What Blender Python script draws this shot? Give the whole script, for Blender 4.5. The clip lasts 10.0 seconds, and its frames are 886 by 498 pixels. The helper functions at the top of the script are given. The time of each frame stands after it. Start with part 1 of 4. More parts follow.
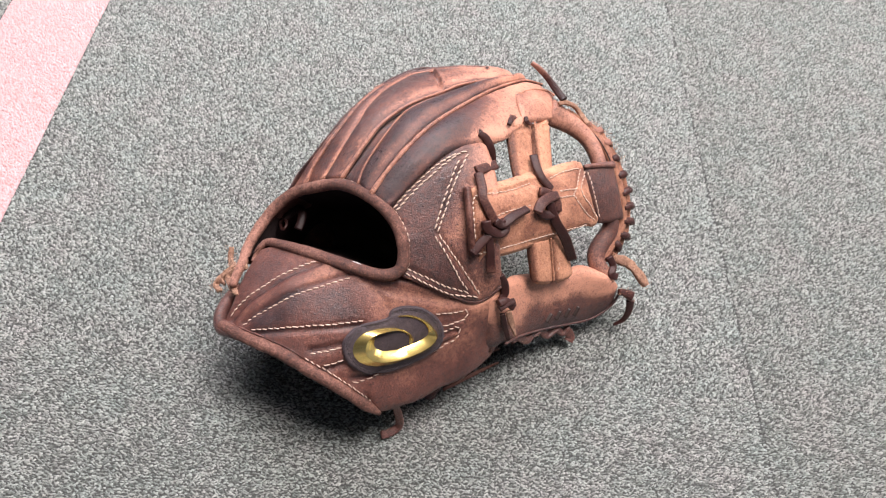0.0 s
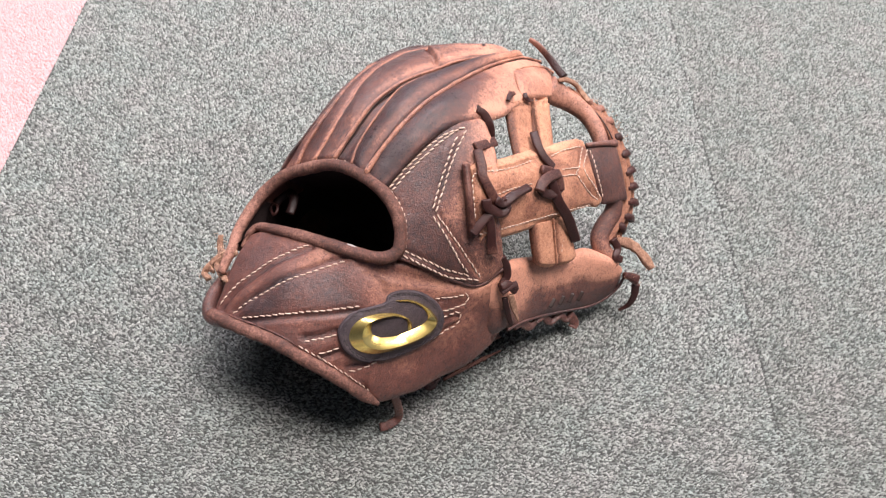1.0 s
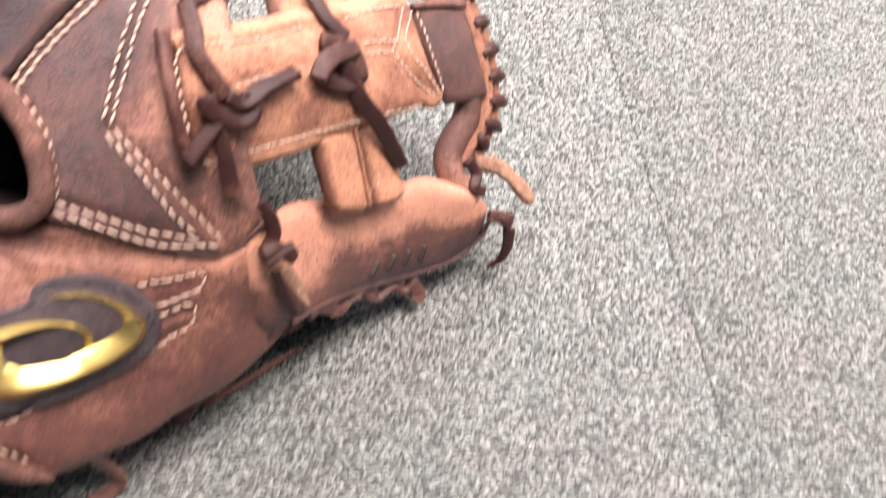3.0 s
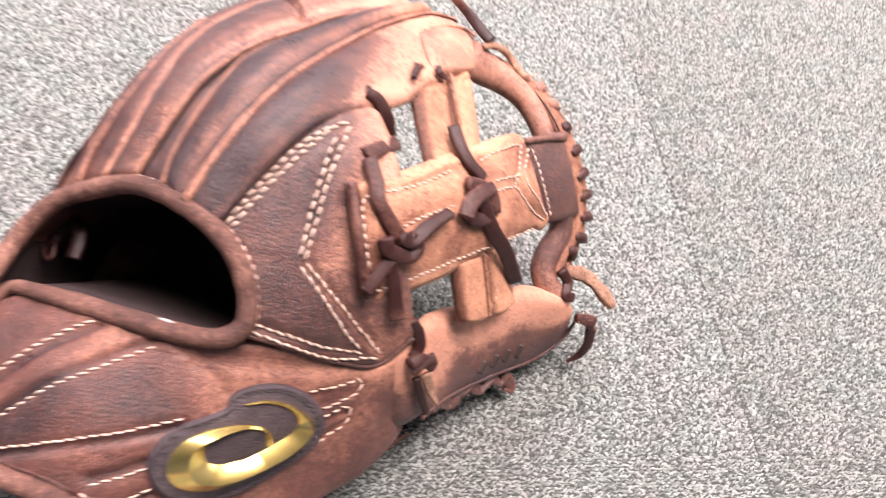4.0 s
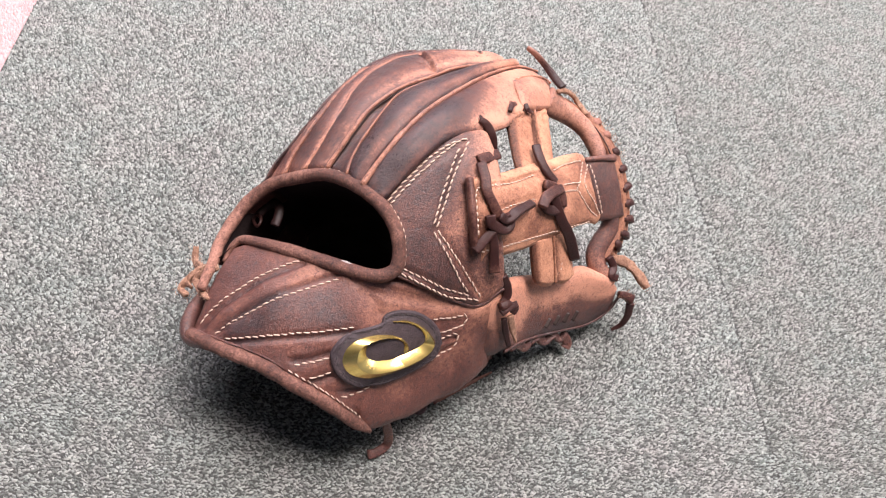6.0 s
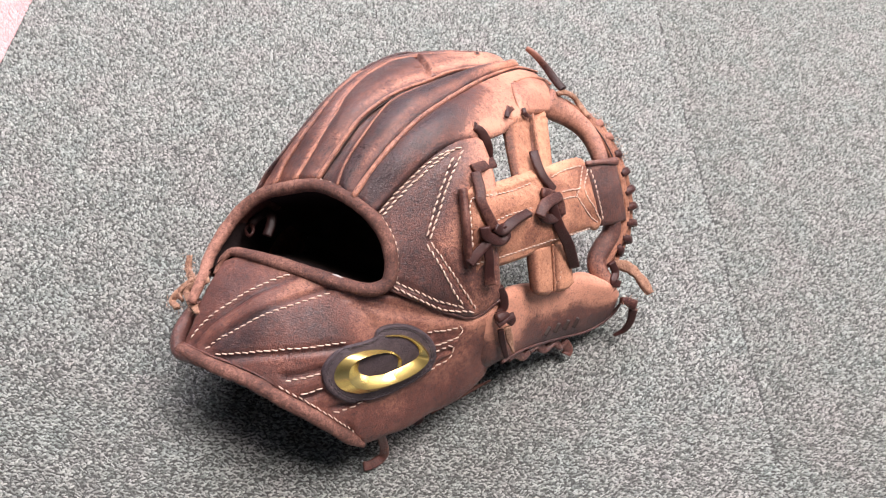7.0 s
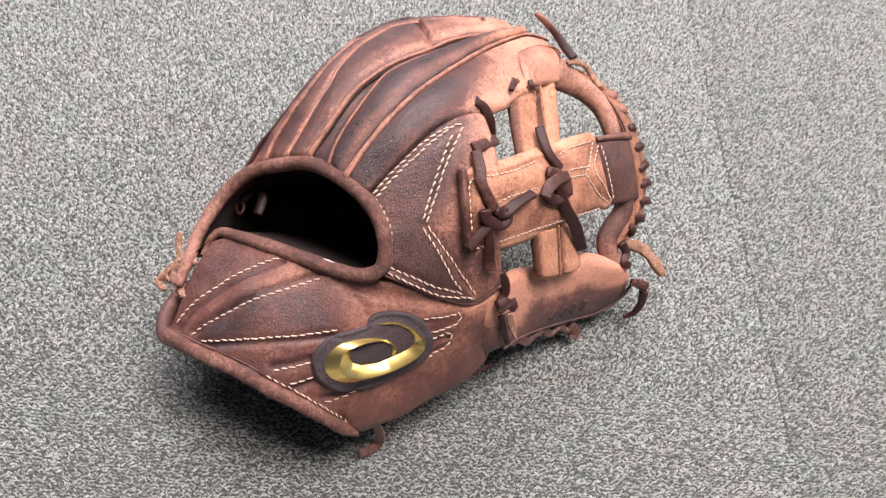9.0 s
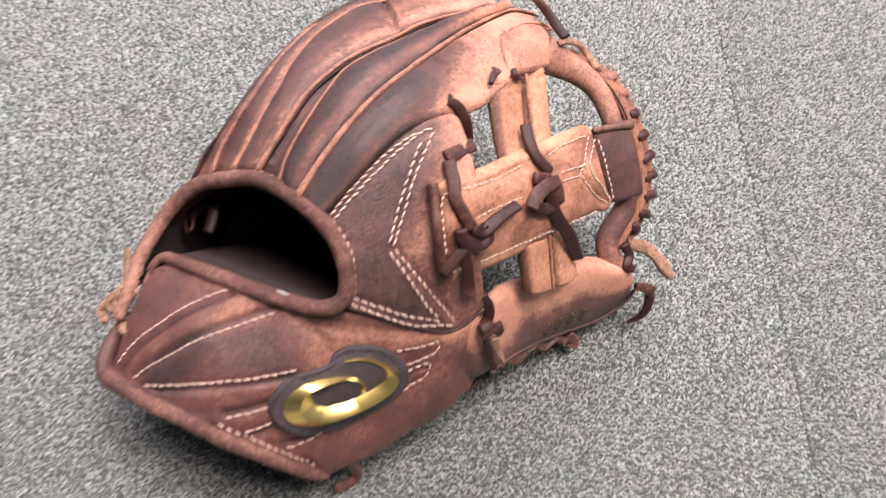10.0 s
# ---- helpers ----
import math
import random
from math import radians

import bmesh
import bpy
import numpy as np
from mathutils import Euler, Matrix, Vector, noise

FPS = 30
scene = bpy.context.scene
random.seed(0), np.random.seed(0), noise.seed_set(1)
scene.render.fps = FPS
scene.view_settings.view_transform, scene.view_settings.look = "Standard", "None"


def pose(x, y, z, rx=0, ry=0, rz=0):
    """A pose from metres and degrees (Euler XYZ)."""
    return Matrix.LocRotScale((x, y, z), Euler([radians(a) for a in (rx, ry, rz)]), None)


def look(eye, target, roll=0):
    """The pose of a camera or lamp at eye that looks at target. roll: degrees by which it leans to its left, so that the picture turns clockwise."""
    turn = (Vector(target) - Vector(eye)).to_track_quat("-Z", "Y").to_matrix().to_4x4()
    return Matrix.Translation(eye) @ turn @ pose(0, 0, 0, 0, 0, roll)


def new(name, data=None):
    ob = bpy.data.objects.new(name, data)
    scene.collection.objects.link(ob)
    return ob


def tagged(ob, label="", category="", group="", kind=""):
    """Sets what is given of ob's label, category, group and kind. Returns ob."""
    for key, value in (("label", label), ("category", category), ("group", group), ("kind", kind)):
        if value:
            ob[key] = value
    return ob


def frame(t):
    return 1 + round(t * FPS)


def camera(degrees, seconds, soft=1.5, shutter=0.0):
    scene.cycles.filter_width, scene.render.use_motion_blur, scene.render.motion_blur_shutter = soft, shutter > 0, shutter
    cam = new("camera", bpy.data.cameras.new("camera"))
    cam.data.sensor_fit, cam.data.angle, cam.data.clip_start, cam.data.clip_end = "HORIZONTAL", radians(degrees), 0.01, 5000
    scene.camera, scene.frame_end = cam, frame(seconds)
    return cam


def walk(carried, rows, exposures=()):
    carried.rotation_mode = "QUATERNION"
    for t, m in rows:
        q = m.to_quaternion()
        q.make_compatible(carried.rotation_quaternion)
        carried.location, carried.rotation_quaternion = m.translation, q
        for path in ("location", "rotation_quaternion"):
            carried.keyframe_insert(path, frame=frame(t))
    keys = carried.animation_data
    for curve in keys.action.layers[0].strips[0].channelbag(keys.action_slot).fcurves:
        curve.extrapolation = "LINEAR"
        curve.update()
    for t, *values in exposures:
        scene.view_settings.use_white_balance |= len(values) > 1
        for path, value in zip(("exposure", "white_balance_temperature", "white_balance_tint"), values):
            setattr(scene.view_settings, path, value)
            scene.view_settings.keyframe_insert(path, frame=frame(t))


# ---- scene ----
cam = camera(59.98, 10.0, soft=1.1, shutter=0.6)
PATH = [
    (0, (0.0052, 0.0041, 0.4262), (0.0801, 0.6045, -0.3700), 11.57),
    (0.5, (0.0075, 0.0071, 0.4116), (0.0830, 0.6139, -0.3797), 11.28),
    (1, (0.0052, 0.0052, 0.4047), (0.0874, 0.6105, -0.3871), 11.11),
    (1.5, (0.0027, 0.0092, 0.3741), (0.0995, 0.6012, -0.4260), 11.32),
    (2, (0.0231, 0.0331, 0.3049), (0.1502, 0.5952, -0.5123), 13.02),
    (2.5, (0.0569, 0.0620, 0.2741), (0.2182, 0.5981, -0.5545), 15.19),
    (3, (0.0776, 0.1087, 0.2753), (0.2751, 0.6399, -0.5485), 17.64),
    (3.2, (0.0786, 0.1255, 0.2801), (0.2836, 0.6618, -0.5386), 18.19),
    (4.3, (0.0070, 0.1011, 0.3344), (0.2263, 0.6795, -0.4513), 20.69),
    (4.5, (0.0069, 0.0690, 0.3522), (0.2209, 0.6573, -0.4276), 20.52),
    (5, (-0.0101, 0.0231, 0.3757), (0.1833, 0.6307, -0.3946), 19.58),
    (5.5, (-0.0234, 0.0175, 0.3840), (0.1453, 0.6330, -0.3858), 18.21),
    (7, (-0.0097, 0.0409, 0.3905), (0.1256, 0.6307, -0.4056), 15.79),
    (7.5, (-0.0141, 0.0318, 0.4012), (0.1135, 0.6140, -0.4018), 15.34),
    (8, (-0.0151, 0.0530, 0.3858), (0.1054, 0.6241, -0.4262), 15.18),
    (8.5, (-0.0051, 0.0598, 0.3848), (0.1133, 0.6186, -0.4360), 15.47),
    (9, (0.0014, 0.0631, 0.3833), (0.1171, 0.6041, -0.4498), 15.67),
    (9.5, (0.0038, 0.0710, 0.3815), (0.1137, 0.5809, -0.4717), 15.32),
    (10, (0.0209, 0.1145, 0.3652), (0.1222, 0.5891, -0.5091), 14.14),
]
EXPOSURES = [(0, 0.0, 6510, 14), (1.0, 0.02, 6510, 14), (1.5, 0.08, 6530, 14), (2, 0.22, 6620, 16), (2.5, 0.52, 6790, 18), (3.2, 0.6, 6840, 19), (4.3, 0.5, 6790, 22), (4.5, 0.42, 6790, 22), (5, 0.34, 6720, 21), (5.5, 0.2, 6640, 19), (7, 0.12, 6590, 17), (7.5, 0.1, 6590, 16.5), (9, 0.08, 6640, 17), (10, 0.12, 6690, 18)]
walk(cam, [(t, look(eye, target, roll)) for t, eye, target, roll in PATH], EXPOSURES)

# ---- light ----
world = bpy.data.worlds.new("room_air")
scene.world = world
world.use_nodes = True
world.node_tree.nodes["Background"].inputs[0].default_value = (0.9, 0.95, 1.0, 1)
world.node_tree.nodes["Background"].inputs[1].default_value = 0.0


def ceiling_lamp(name, place, target, width, depth, power, colour):
    lamp = bpy.data.lights.new(name, "AREA")
    lamp.shape, lamp.size, lamp.size_y, lamp.energy, lamp.color = "RECTANGLE", width, depth, power, colour
    ob = new(name, lamp)
    ob.matrix_world = look(place, target)
    return ob


ceiling_lamp("ceiling_lamp", (0.45, 0.40, 2.5), (0.45, 0.40, 0), 1.4, 1.0, 128, (1.0, 0.93, 0.885))
ceiling_lamp("ceiling_lamp", (-0.45, 1.95, 2.5), (-0.45, 1.95, 0), 1.25, 0.6, 124, (0.96, 0.94, 1.0))
# Unseen light added on the right; it sends the glove's shadow left.
ceiling_lamp("side_light", (2.7, 1.5, 1.7), (0.05, 0.25, 0.05), 1.5, 1.3, 40, (1.0, 0.94, 0.89))


# ---- materials ----
def nodes_of(name):
    mat = bpy.data.materials.new(name)
    mat.use_nodes = True
    tree = mat.node_tree
    return mat, tree, tree.nodes["Principled BSDF"]


def node(tree, kind, **values):
    n = tree.nodes.new(kind)
    for key, value in values.items():
        if key in n.inputs:
            n.inputs[key].default_value = value
    return n


def noise_of(tree, scale, detail=4.0, rough=0.55):
    co = tree.nodes.new("ShaderNodeTexCoord")
    n = node(tree, "ShaderNodeTexNoise", Scale=scale, Detail=detail, Roughness=rough)
    tree.links.new(co.outputs["Object"], n.inputs["Vector"])
    return n


def ramp_of(tree, source, stops):
    r = tree.nodes.new("ShaderNodeValToRGB")
    els = r.color_ramp.elements
    while len(els) < len(stops):
        els.new(0.5)
    for e, (at, col) in zip(els, stops):
        e.position, e.color = at, (*col, 1)
    tree.links.new(source, r.inputs[0])
    return r


def maths(tree, op, a, b=None):
    n = tree.nodes.new("ShaderNodeMath")
    n.operation = op
    for i, v in enumerate((a, b)):
        if v is None:
            continue
        if isinstance(v, (int, float)):
            n.inputs[i].default_value = v
        else:
            tree.links.new(v, n.inputs[i])
    return n.outputs[0]


def leather(name, dark, mid, tan, rough=0.5, grain=1.0, spots=0.5, gloss=0.45, relief=0.6, oil=0.0, speck=0.28):
    """Oiled leather. The mesh's own tone value (0 dark and oily, 1 rubbed to tan, with some shade and sheen painted in)
    is broken up by noise at four scales, pores and fine cracks.
    """
    mat, tree, bsdf = nodes_of(name)
    wear_shade = tree.nodes.new("ShaderNodeAttribute")
    wear_shade.attribute_name = "wear_shade"
    co = tree.nodes.new("ShaderNodeTexCoord")
    big, small = noise_of(tree, 45, 6, 0.62), noise_of(tree, 330, 5, 0.7)
    tiny = noise_of(tree, 1150, 4, 0.72)
    hair = node(tree, "ShaderNodeTexNoise", Scale=150.0, Detail=6.0, Roughness=0.8, Distortion=2.2)
    tree.links.new(co.outputs["Object"], hair.inputs["Vector"])

    def swing(n, by):
        return maths(tree, "MULTIPLY", maths(tree, "SUBTRACT", n.outputs[0], 0.5), by)

    v = maths(tree, "ADD", wear_shade.outputs["Fac"], swing(big, 1.1 * spots))
    v = maths(tree, "ADD", v, swing(small, 1.1 * spots))
    v = maths(tree, "ADD", v, swing(tiny, (0.7 + 1.6 * speck) * spots))
    v = maths(tree, "ADD", v, swing(hair, 0.9 * spots))
    pore = ramp_of(tree, noise_of(tree, 620, 4, 0.75).outputs[0], [(0.34, (1, 1, 1)), (0.44, (0, 0, 0))])
    v = maths(tree, "SUBTRACT", v, maths(tree, "MULTIPLY", pore.outputs[0], speck * 1.1))
    scuff = node(tree, "ShaderNodeTexNoise", Scale=90.0, Detail=5.0, Roughness=0.75, Distortion=1.4)
    tree.links.new(co.outputs["Object"], scuff.inputs["Vector"])
    rub = ramp_of(tree, scuff.outputs[0], [(0.60, (0, 0, 0)), (0.72, (1, 1, 1))])
    v = maths(tree, "ADD", v, maths(tree, "MULTIPLY", rub.outputs[0], 0.22 * spots))
    col = ramp_of(tree, v, [(0.0, dark), (0.42, mid), (1.0, tan)])
    tree.links.new(col.outputs[0], bsdf.inputs["Base Color"])
    r = maths(tree, "ADD", maths(tree, "MULTIPLY", small.outputs[0], 0.45), rough - 0.22)
    r = maths(tree, "ADD", r, swing(tiny, 0.35))
    tree.links.new(maths(tree, "ADD", r, maths(tree, "MULTIPLY", wear_shade.outputs["Fac"], 0.26)), bsdf.inputs["Roughness"])
    cell = node(tree, "ShaderNodeTexVoronoi", Scale=1100.0)
    tree.links.new(co.outputs["Object"], cell.inputs["Vector"])
    crease = noise_of(tree, 130, 7, 0.62)
    height = maths(tree, "ADD", maths(tree, "MULTIPLY", cell.outputs["Distance"], 0.07 * grain), maths(tree, "MULTIPLY", crease.outputs[0], 0.36))
    height = maths(tree, "ADD", height, maths(tree, "MULTIPLY", tiny.outputs[0], 0.75))
    height = maths(tree, "ADD", height, maths(tree, "MULTIPLY", hair.outputs[0], 0.3))
    bump = node(tree, "ShaderNodeBump", Strength=relief, Distance=0.0009)
    tree.links.new(height, bump.inputs["Height"])
    tree.links.new(bump.outputs[0], bsdf.inputs["Normal"])
    bsdf.inputs["Specular IOR Level"].default_value = gloss
    bsdf.inputs["Coat Weight"].default_value = oil
    bsdf.inputs["Coat Roughness"].default_value = 0.3
    return mat


SHELL = leather("oiled_brown_leather", (0.032, 0.017, 0.0185), (0.122, 0.046, 0.034), (0.56, 0.26, 0.172), 0.32, 1.8, 0.64, 0.55, 0.85, oil=0.07, speck=0.34)
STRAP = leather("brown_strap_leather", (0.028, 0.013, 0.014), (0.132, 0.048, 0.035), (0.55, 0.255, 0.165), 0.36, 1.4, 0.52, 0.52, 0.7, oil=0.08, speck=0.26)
WEB = leather("rubbed_tan_leather", (0.038, 0.016, 0.013), (0.215, 0.085, 0.051), (0.61, 0.30, 0.182), 0.45, 1.5, 0.6, 0.42, 0.8, speck=0.28)
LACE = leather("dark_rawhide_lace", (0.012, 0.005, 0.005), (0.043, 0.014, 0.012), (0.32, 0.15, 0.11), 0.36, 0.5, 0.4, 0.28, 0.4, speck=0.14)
TAN = leather("frayed_tan_rawhide", (0.10, 0.05, 0.036), (0.28, 0.155, 0.105), (0.56, 0.36, 0.255), 0.8, 0.5, 0.8, 0.2)
PIPE = leather("fuzzy_leather_binding", (0.030, 0.014, 0.013), (0.125, 0.053, 0.039), (0.42, 0.21, 0.155), 0.55, 2.2, 0.85, 0.4, 1.0)
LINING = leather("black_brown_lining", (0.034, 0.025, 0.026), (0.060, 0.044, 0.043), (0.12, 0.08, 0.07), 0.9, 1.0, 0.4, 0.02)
PATCH = leather("charcoal_patch_leather", (0.014, 0.010, 0.013), (0.042, 0.029, 0.034), (0.13, 0.092, 0.092), 0.5, 2.4, 0.6, 0.45, 0.8)


def plain(name, colour, rough, metal=0.0, scale=900, spread=0.25, bump_m=0.0002):
    mat, tree, bsdf = nodes_of(name)
    n = noise_of(tree, scale, 3)
    lo, hi = [tuple(c * (1 + s * spread) for c in colour) for s in (-1, 1)]
    tree.links.new(ramp_of(tree, n.outputs[0], [(0.3, lo), (0.7, hi)]).outputs[0], bsdf.inputs["Base Color"])
    bsdf.inputs["Roughness"].default_value, bsdf.inputs["Metallic"].default_value = rough, metal
    b = node(tree, "ShaderNodeBump", Strength=0.3, Distance=bump_m)
    tree.links.new(n.outputs[0], b.inputs["Height"])
    tree.links.new(b.outputs[0], bsdf.inputs["Normal"])
    return mat


THREAD = plain("cream_thread", (0.52, 0.38, 0.305), 0.75, spread=0.35)
GREY_THREAD = plain("dark_thread", (0.035, 0.03, 0.032), 0.7)
GOLD = plain("polished_gold", (1.0, 0.74, 0.25), 0.27, 1.0, 260, 0.06, 0.00003)
LABEL = plain("white_label_cloth", (0.30, 0.28, 0.27), 0.8)
INK = plain("burnt_lettering", (0.030, 0.017, 0.014), 0.6)
WALL = plain("matt_wall_paint", (0.23, 0.27, 0.34), 0.85, 0, 30, 0.04)
CEIL = plain("white_ceiling_paint", (0.44, 0.44, 0.45), 0.9, 0, 30, 0.03)


def carpet(name, dark, mid, light):
    """Loop pile: each tuft has a shade of its own, and the cloth carries faint large stains."""
    mat, tree, bsdf = nodes_of(name)
    geo = tree.nodes.new("ShaderNodeNewGeometry")
    yarn = noise_of(tree, 500, 3)
    fibre = noise_of(tree, 1700, 2)
    v = maths(tree, "ADD", maths(tree, "MULTIPLY", geo.outputs["Random Per Island"], 0.60), maths(tree, "MULTIPLY", yarn.outputs[0], 0.42))
    v = maths(tree, "ADD", v, maths(tree, "MULTIPLY", maths(tree, "SUBTRACT", fibre.outputs[0], 0.5), 0.55))
    col = ramp_of(tree, v, [(0.12, dark), (0.5, mid), (0.9, light)])
    stain = noise_of(tree, 26, 6, 0.78)
    tint = ramp_of(tree, stain.outputs[0], [(0.36, (0.93, 1.0, 0.97)), (0.5, (0.985, 1.0, 0.97)), (0.64, (1.04, 0.99, 0.98))])
    mix = tree.nodes.new("ShaderNodeMix")
    mix.data_type, mix.blend_type = "RGBA", "MULTIPLY"
    mix.inputs["Factor"].default_value = 1.0
    tree.links.new(col.outputs[0], mix.inputs["A"])
    tree.links.new(tint.outputs[0], mix.inputs["B"])
    tree.links.new(mix.outputs["Result"], bsdf.inputs["Base Color"])
    bsdf.inputs["Roughness"].default_value = 0.95
    bsdf.inputs["Specular IOR Level"].default_value = 0.15
    b = node(tree, "ShaderNodeBump", Strength=0.8, Distance=0.0006)
    tree.links.new(fibre.outputs[0], b.inputs["Height"])
    tree.links.new(b.outputs[0], bsdf.inputs["Normal"])
    return mat


GREEN = carpet("grey_green_loop_pile", (0.066, 0.072, 0.071), (0.238, 0.254, 0.250), (0.445, 0.463, 0.455))
# Darker copy of GREEN for the right-hand tiles: light falloff painted into the pile.
GREEN_DIM = carpet("dimmed_grey_green_loop_pile", (0.060, 0.065, 0.063), (0.216, 0.229, 0.223), (0.402, 0.418, 0.410))
PINK = carpet("pale_pink_loop_pile", (0.47, 0.295, 0.305), (0.55, 0.35, 0.365), (0.60, 0.40, 0.41))
BACKING = plain("carpet_backing", (0.05, 0.052, 0.051), 0.95, 0, 700, 0.5, 0.001)
PINK_BACK = plain("pink_carpet_backing", (0.50, 0.32, 0.33), 0.95, 0, 700, 0.2, 0.001)
FLAT = plain("grey_green_pile_afar", (0.120, 0.124, 0.117), 0.95, 0, 420, 0.55, 0.001)
PINK_FLAT = plain("pale_pink_pile_afar", (0.48, 0.325, 0.315), 0.95, 0, 420, 0.2, 0.001)
GAP = plain("floor_slab", (0.12, 0.12, 0.115), 0.95)


# ---- shape helpers ----
def spline(points, n, closed=False):
    """n places at even steps along a smooth curve through the points."""
    p = np.array(points, float)
    ext = np.vstack([p[-1], p, p[0], p[1]]) if closed else np.vstack([2 * p[0] - p[1], p, 2 * p[-1] - p[-2]])
    k = len(ext) - 3
    t = np.linspace(0, k, 24 * k + 1)
    i = np.minimum(t.astype(int), k - 1)
    f = (t - i)[:, None]
    a, b, c, d = ext[i], ext[i + 1], ext[i + 2], ext[i + 3]
    q = 0.5 * (2 * b + (c - a) * f + (2 * a - 5 * b + 4 * c - d) * f**2 + (3 * b - a - 3 * c + d) * f**3)
    s = np.r_[0, np.cumsum(np.linalg.norm(np.diff(q, axis=0), axis=1))]
    want = np.linspace(0, s[-1], n + 1)[:-1] if closed else np.linspace(0, s[-1], n)
    return np.stack([np.interp(want, s, q[:, j]) for j in range(3)], 1)


def spline_even(points, n):
    """n places along the same kind of curve, with as many between each two points."""
    p = np.array(points, float)
    ext_p = np.vstack([2 * p[0] - p[1], p, 2 * p[-1] - p[-2]])
    t = np.linspace(0, len(p) - 1, n)
    i = np.minimum(t.astype(int), len(p) - 2)
    f = (t - i)[:, None]
    a, b, c, d = ext_p[i], ext_p[i + 1], ext_p[i + 2], ext_p[i + 3]
    return 0.5 * (2 * b + (c - a) * f + (2 * a - 5 * b + 4 * c - d) * f**2 + (3 * b - a - 3 * c + d) * f**3)


def unit(v):
    return v / np.maximum(np.linalg.norm(v, axis=-1, keepdims=True), 1e-9)


def grid_normals(g, out):
    n = unit(np.cross(np.gradient(g, axis=0), np.gradient(g, axis=1)))
    return n if (n @ np.array(out)).mean() > 0 else -n


def loft(curves, n, m):
    """A grid of n places along the curves and m across them."""
    rows = np.stack([spline(c, n) for c in curves])
    return np.stack([spline(rows[:, i], m) for i in range(n)])


def smooth(a, lo, hi):
    x = np.clip((a - lo) / (hi - lo), 0, 1)
    return x * x * (3 - 2 * x)


def wobble(g, size, seed=0.0):
    flat = g.reshape(-1, 3)
    return np.array([noise.noise(Vector(p / size) + Vector((seed, 0, 0))) for p in flat]).reshape(g.shape[:-1])


ORIGIN = np.array((30.0, 270.0, 0.0))
OUT = (-0.1, -0.5, 0.86)


def mesh_part(name, verts, faces, material, parent, label="", wear_shade=None):
    """One mesh, given in millimetres, as a part of a thing that stands at ORIGIN."""
    me = bpy.data.meshes.new(name)
    me.from_pydata(((np.asarray(verts, float) - ORIGIN) / 1000).tolist(), [], [list(map(int, f)) for f in faces])
    me.materials.append(material)
    me.shade_smooth()
    w = me.attributes.new("wear_shade", "FLOAT", "POINT")
    w.data.foreach_set("value", np.full(len(verts), 0.4) if wear_shade is None else np.asarray(wear_shade, float))
    bm = bmesh.new()
    bm.from_mesh(me)
    bmesh.ops.recalc_face_normals(bm, faces=bm.faces)
    bm.to_mesh(me)
    bm.free()
    ob = new(name, me)
    ob.parent = parent
    if label:
        tagged(ob, label)
    return ob


def sheet(name, g, thick, material, parent, label="", wear_shade=0.4, out=OUT):
    """A leather sheet with its outer face on the grid, a thickness and rounded edges."""
    n, m = g.shape[:2]
    nor = grid_normals(g, out)
    top, low = g.copy(), g - nor * thick
    edge = np.zeros((n, m), bool)
    edge[[0, -1], :], edge[:, [0, -1]] = True, True
    top[edge] -= nor[edge] * thick * 0.28
    low[edge] += nor[edge] * thick * 0.28
    ids = np.arange(n * m).reshape(n, m)
    quads = np.stack([ids[:-1, :-1], ids[1:, :-1], ids[1:, 1:], ids[:-1, 1:]], -1).reshape(-1, 4)
    ring = np.r_[ids[0, :-1], ids[:-1, -1], ids[-1, :0:-1], ids[:0:-1, 0]]
    inner = np.r_[ids[1, :-1], ids[:-1, -2], ids[-2, :0:-1], ids[:0:-1, 1]]
    flat, fn = g.reshape(-1, 3), nor.reshape(-1, 3)
    mid = flat[ring] - fn[ring] * thick * 0.5 + unit(flat[ring] - flat[inner]) * thick * 0.3
    nm, k = n * m, len(ring)
    verts = np.vstack([top.reshape(-1, 3), low.reshape(-1, 3), mid])
    faces = [tuple(q) for q in quads] + [tuple(q[::-1] + nm) for q in quads]
    for i in range(k):
        j = (i + 1) % k
        faces.append((ring[i], ring[j], 2 * nm + j, 2 * nm + i))
        faces.append((2 * nm + i, 2 * nm + j, ring[j] + nm, ring[i] + nm))
    w = np.broadcast_to(np.asarray(wear_shade, float), (n, m)).reshape(-1)
    return mesh_part(name, verts, faces, material, parent, label, np.r_[w, w, np.clip(w[ring] + 0.12, 0, 1)])


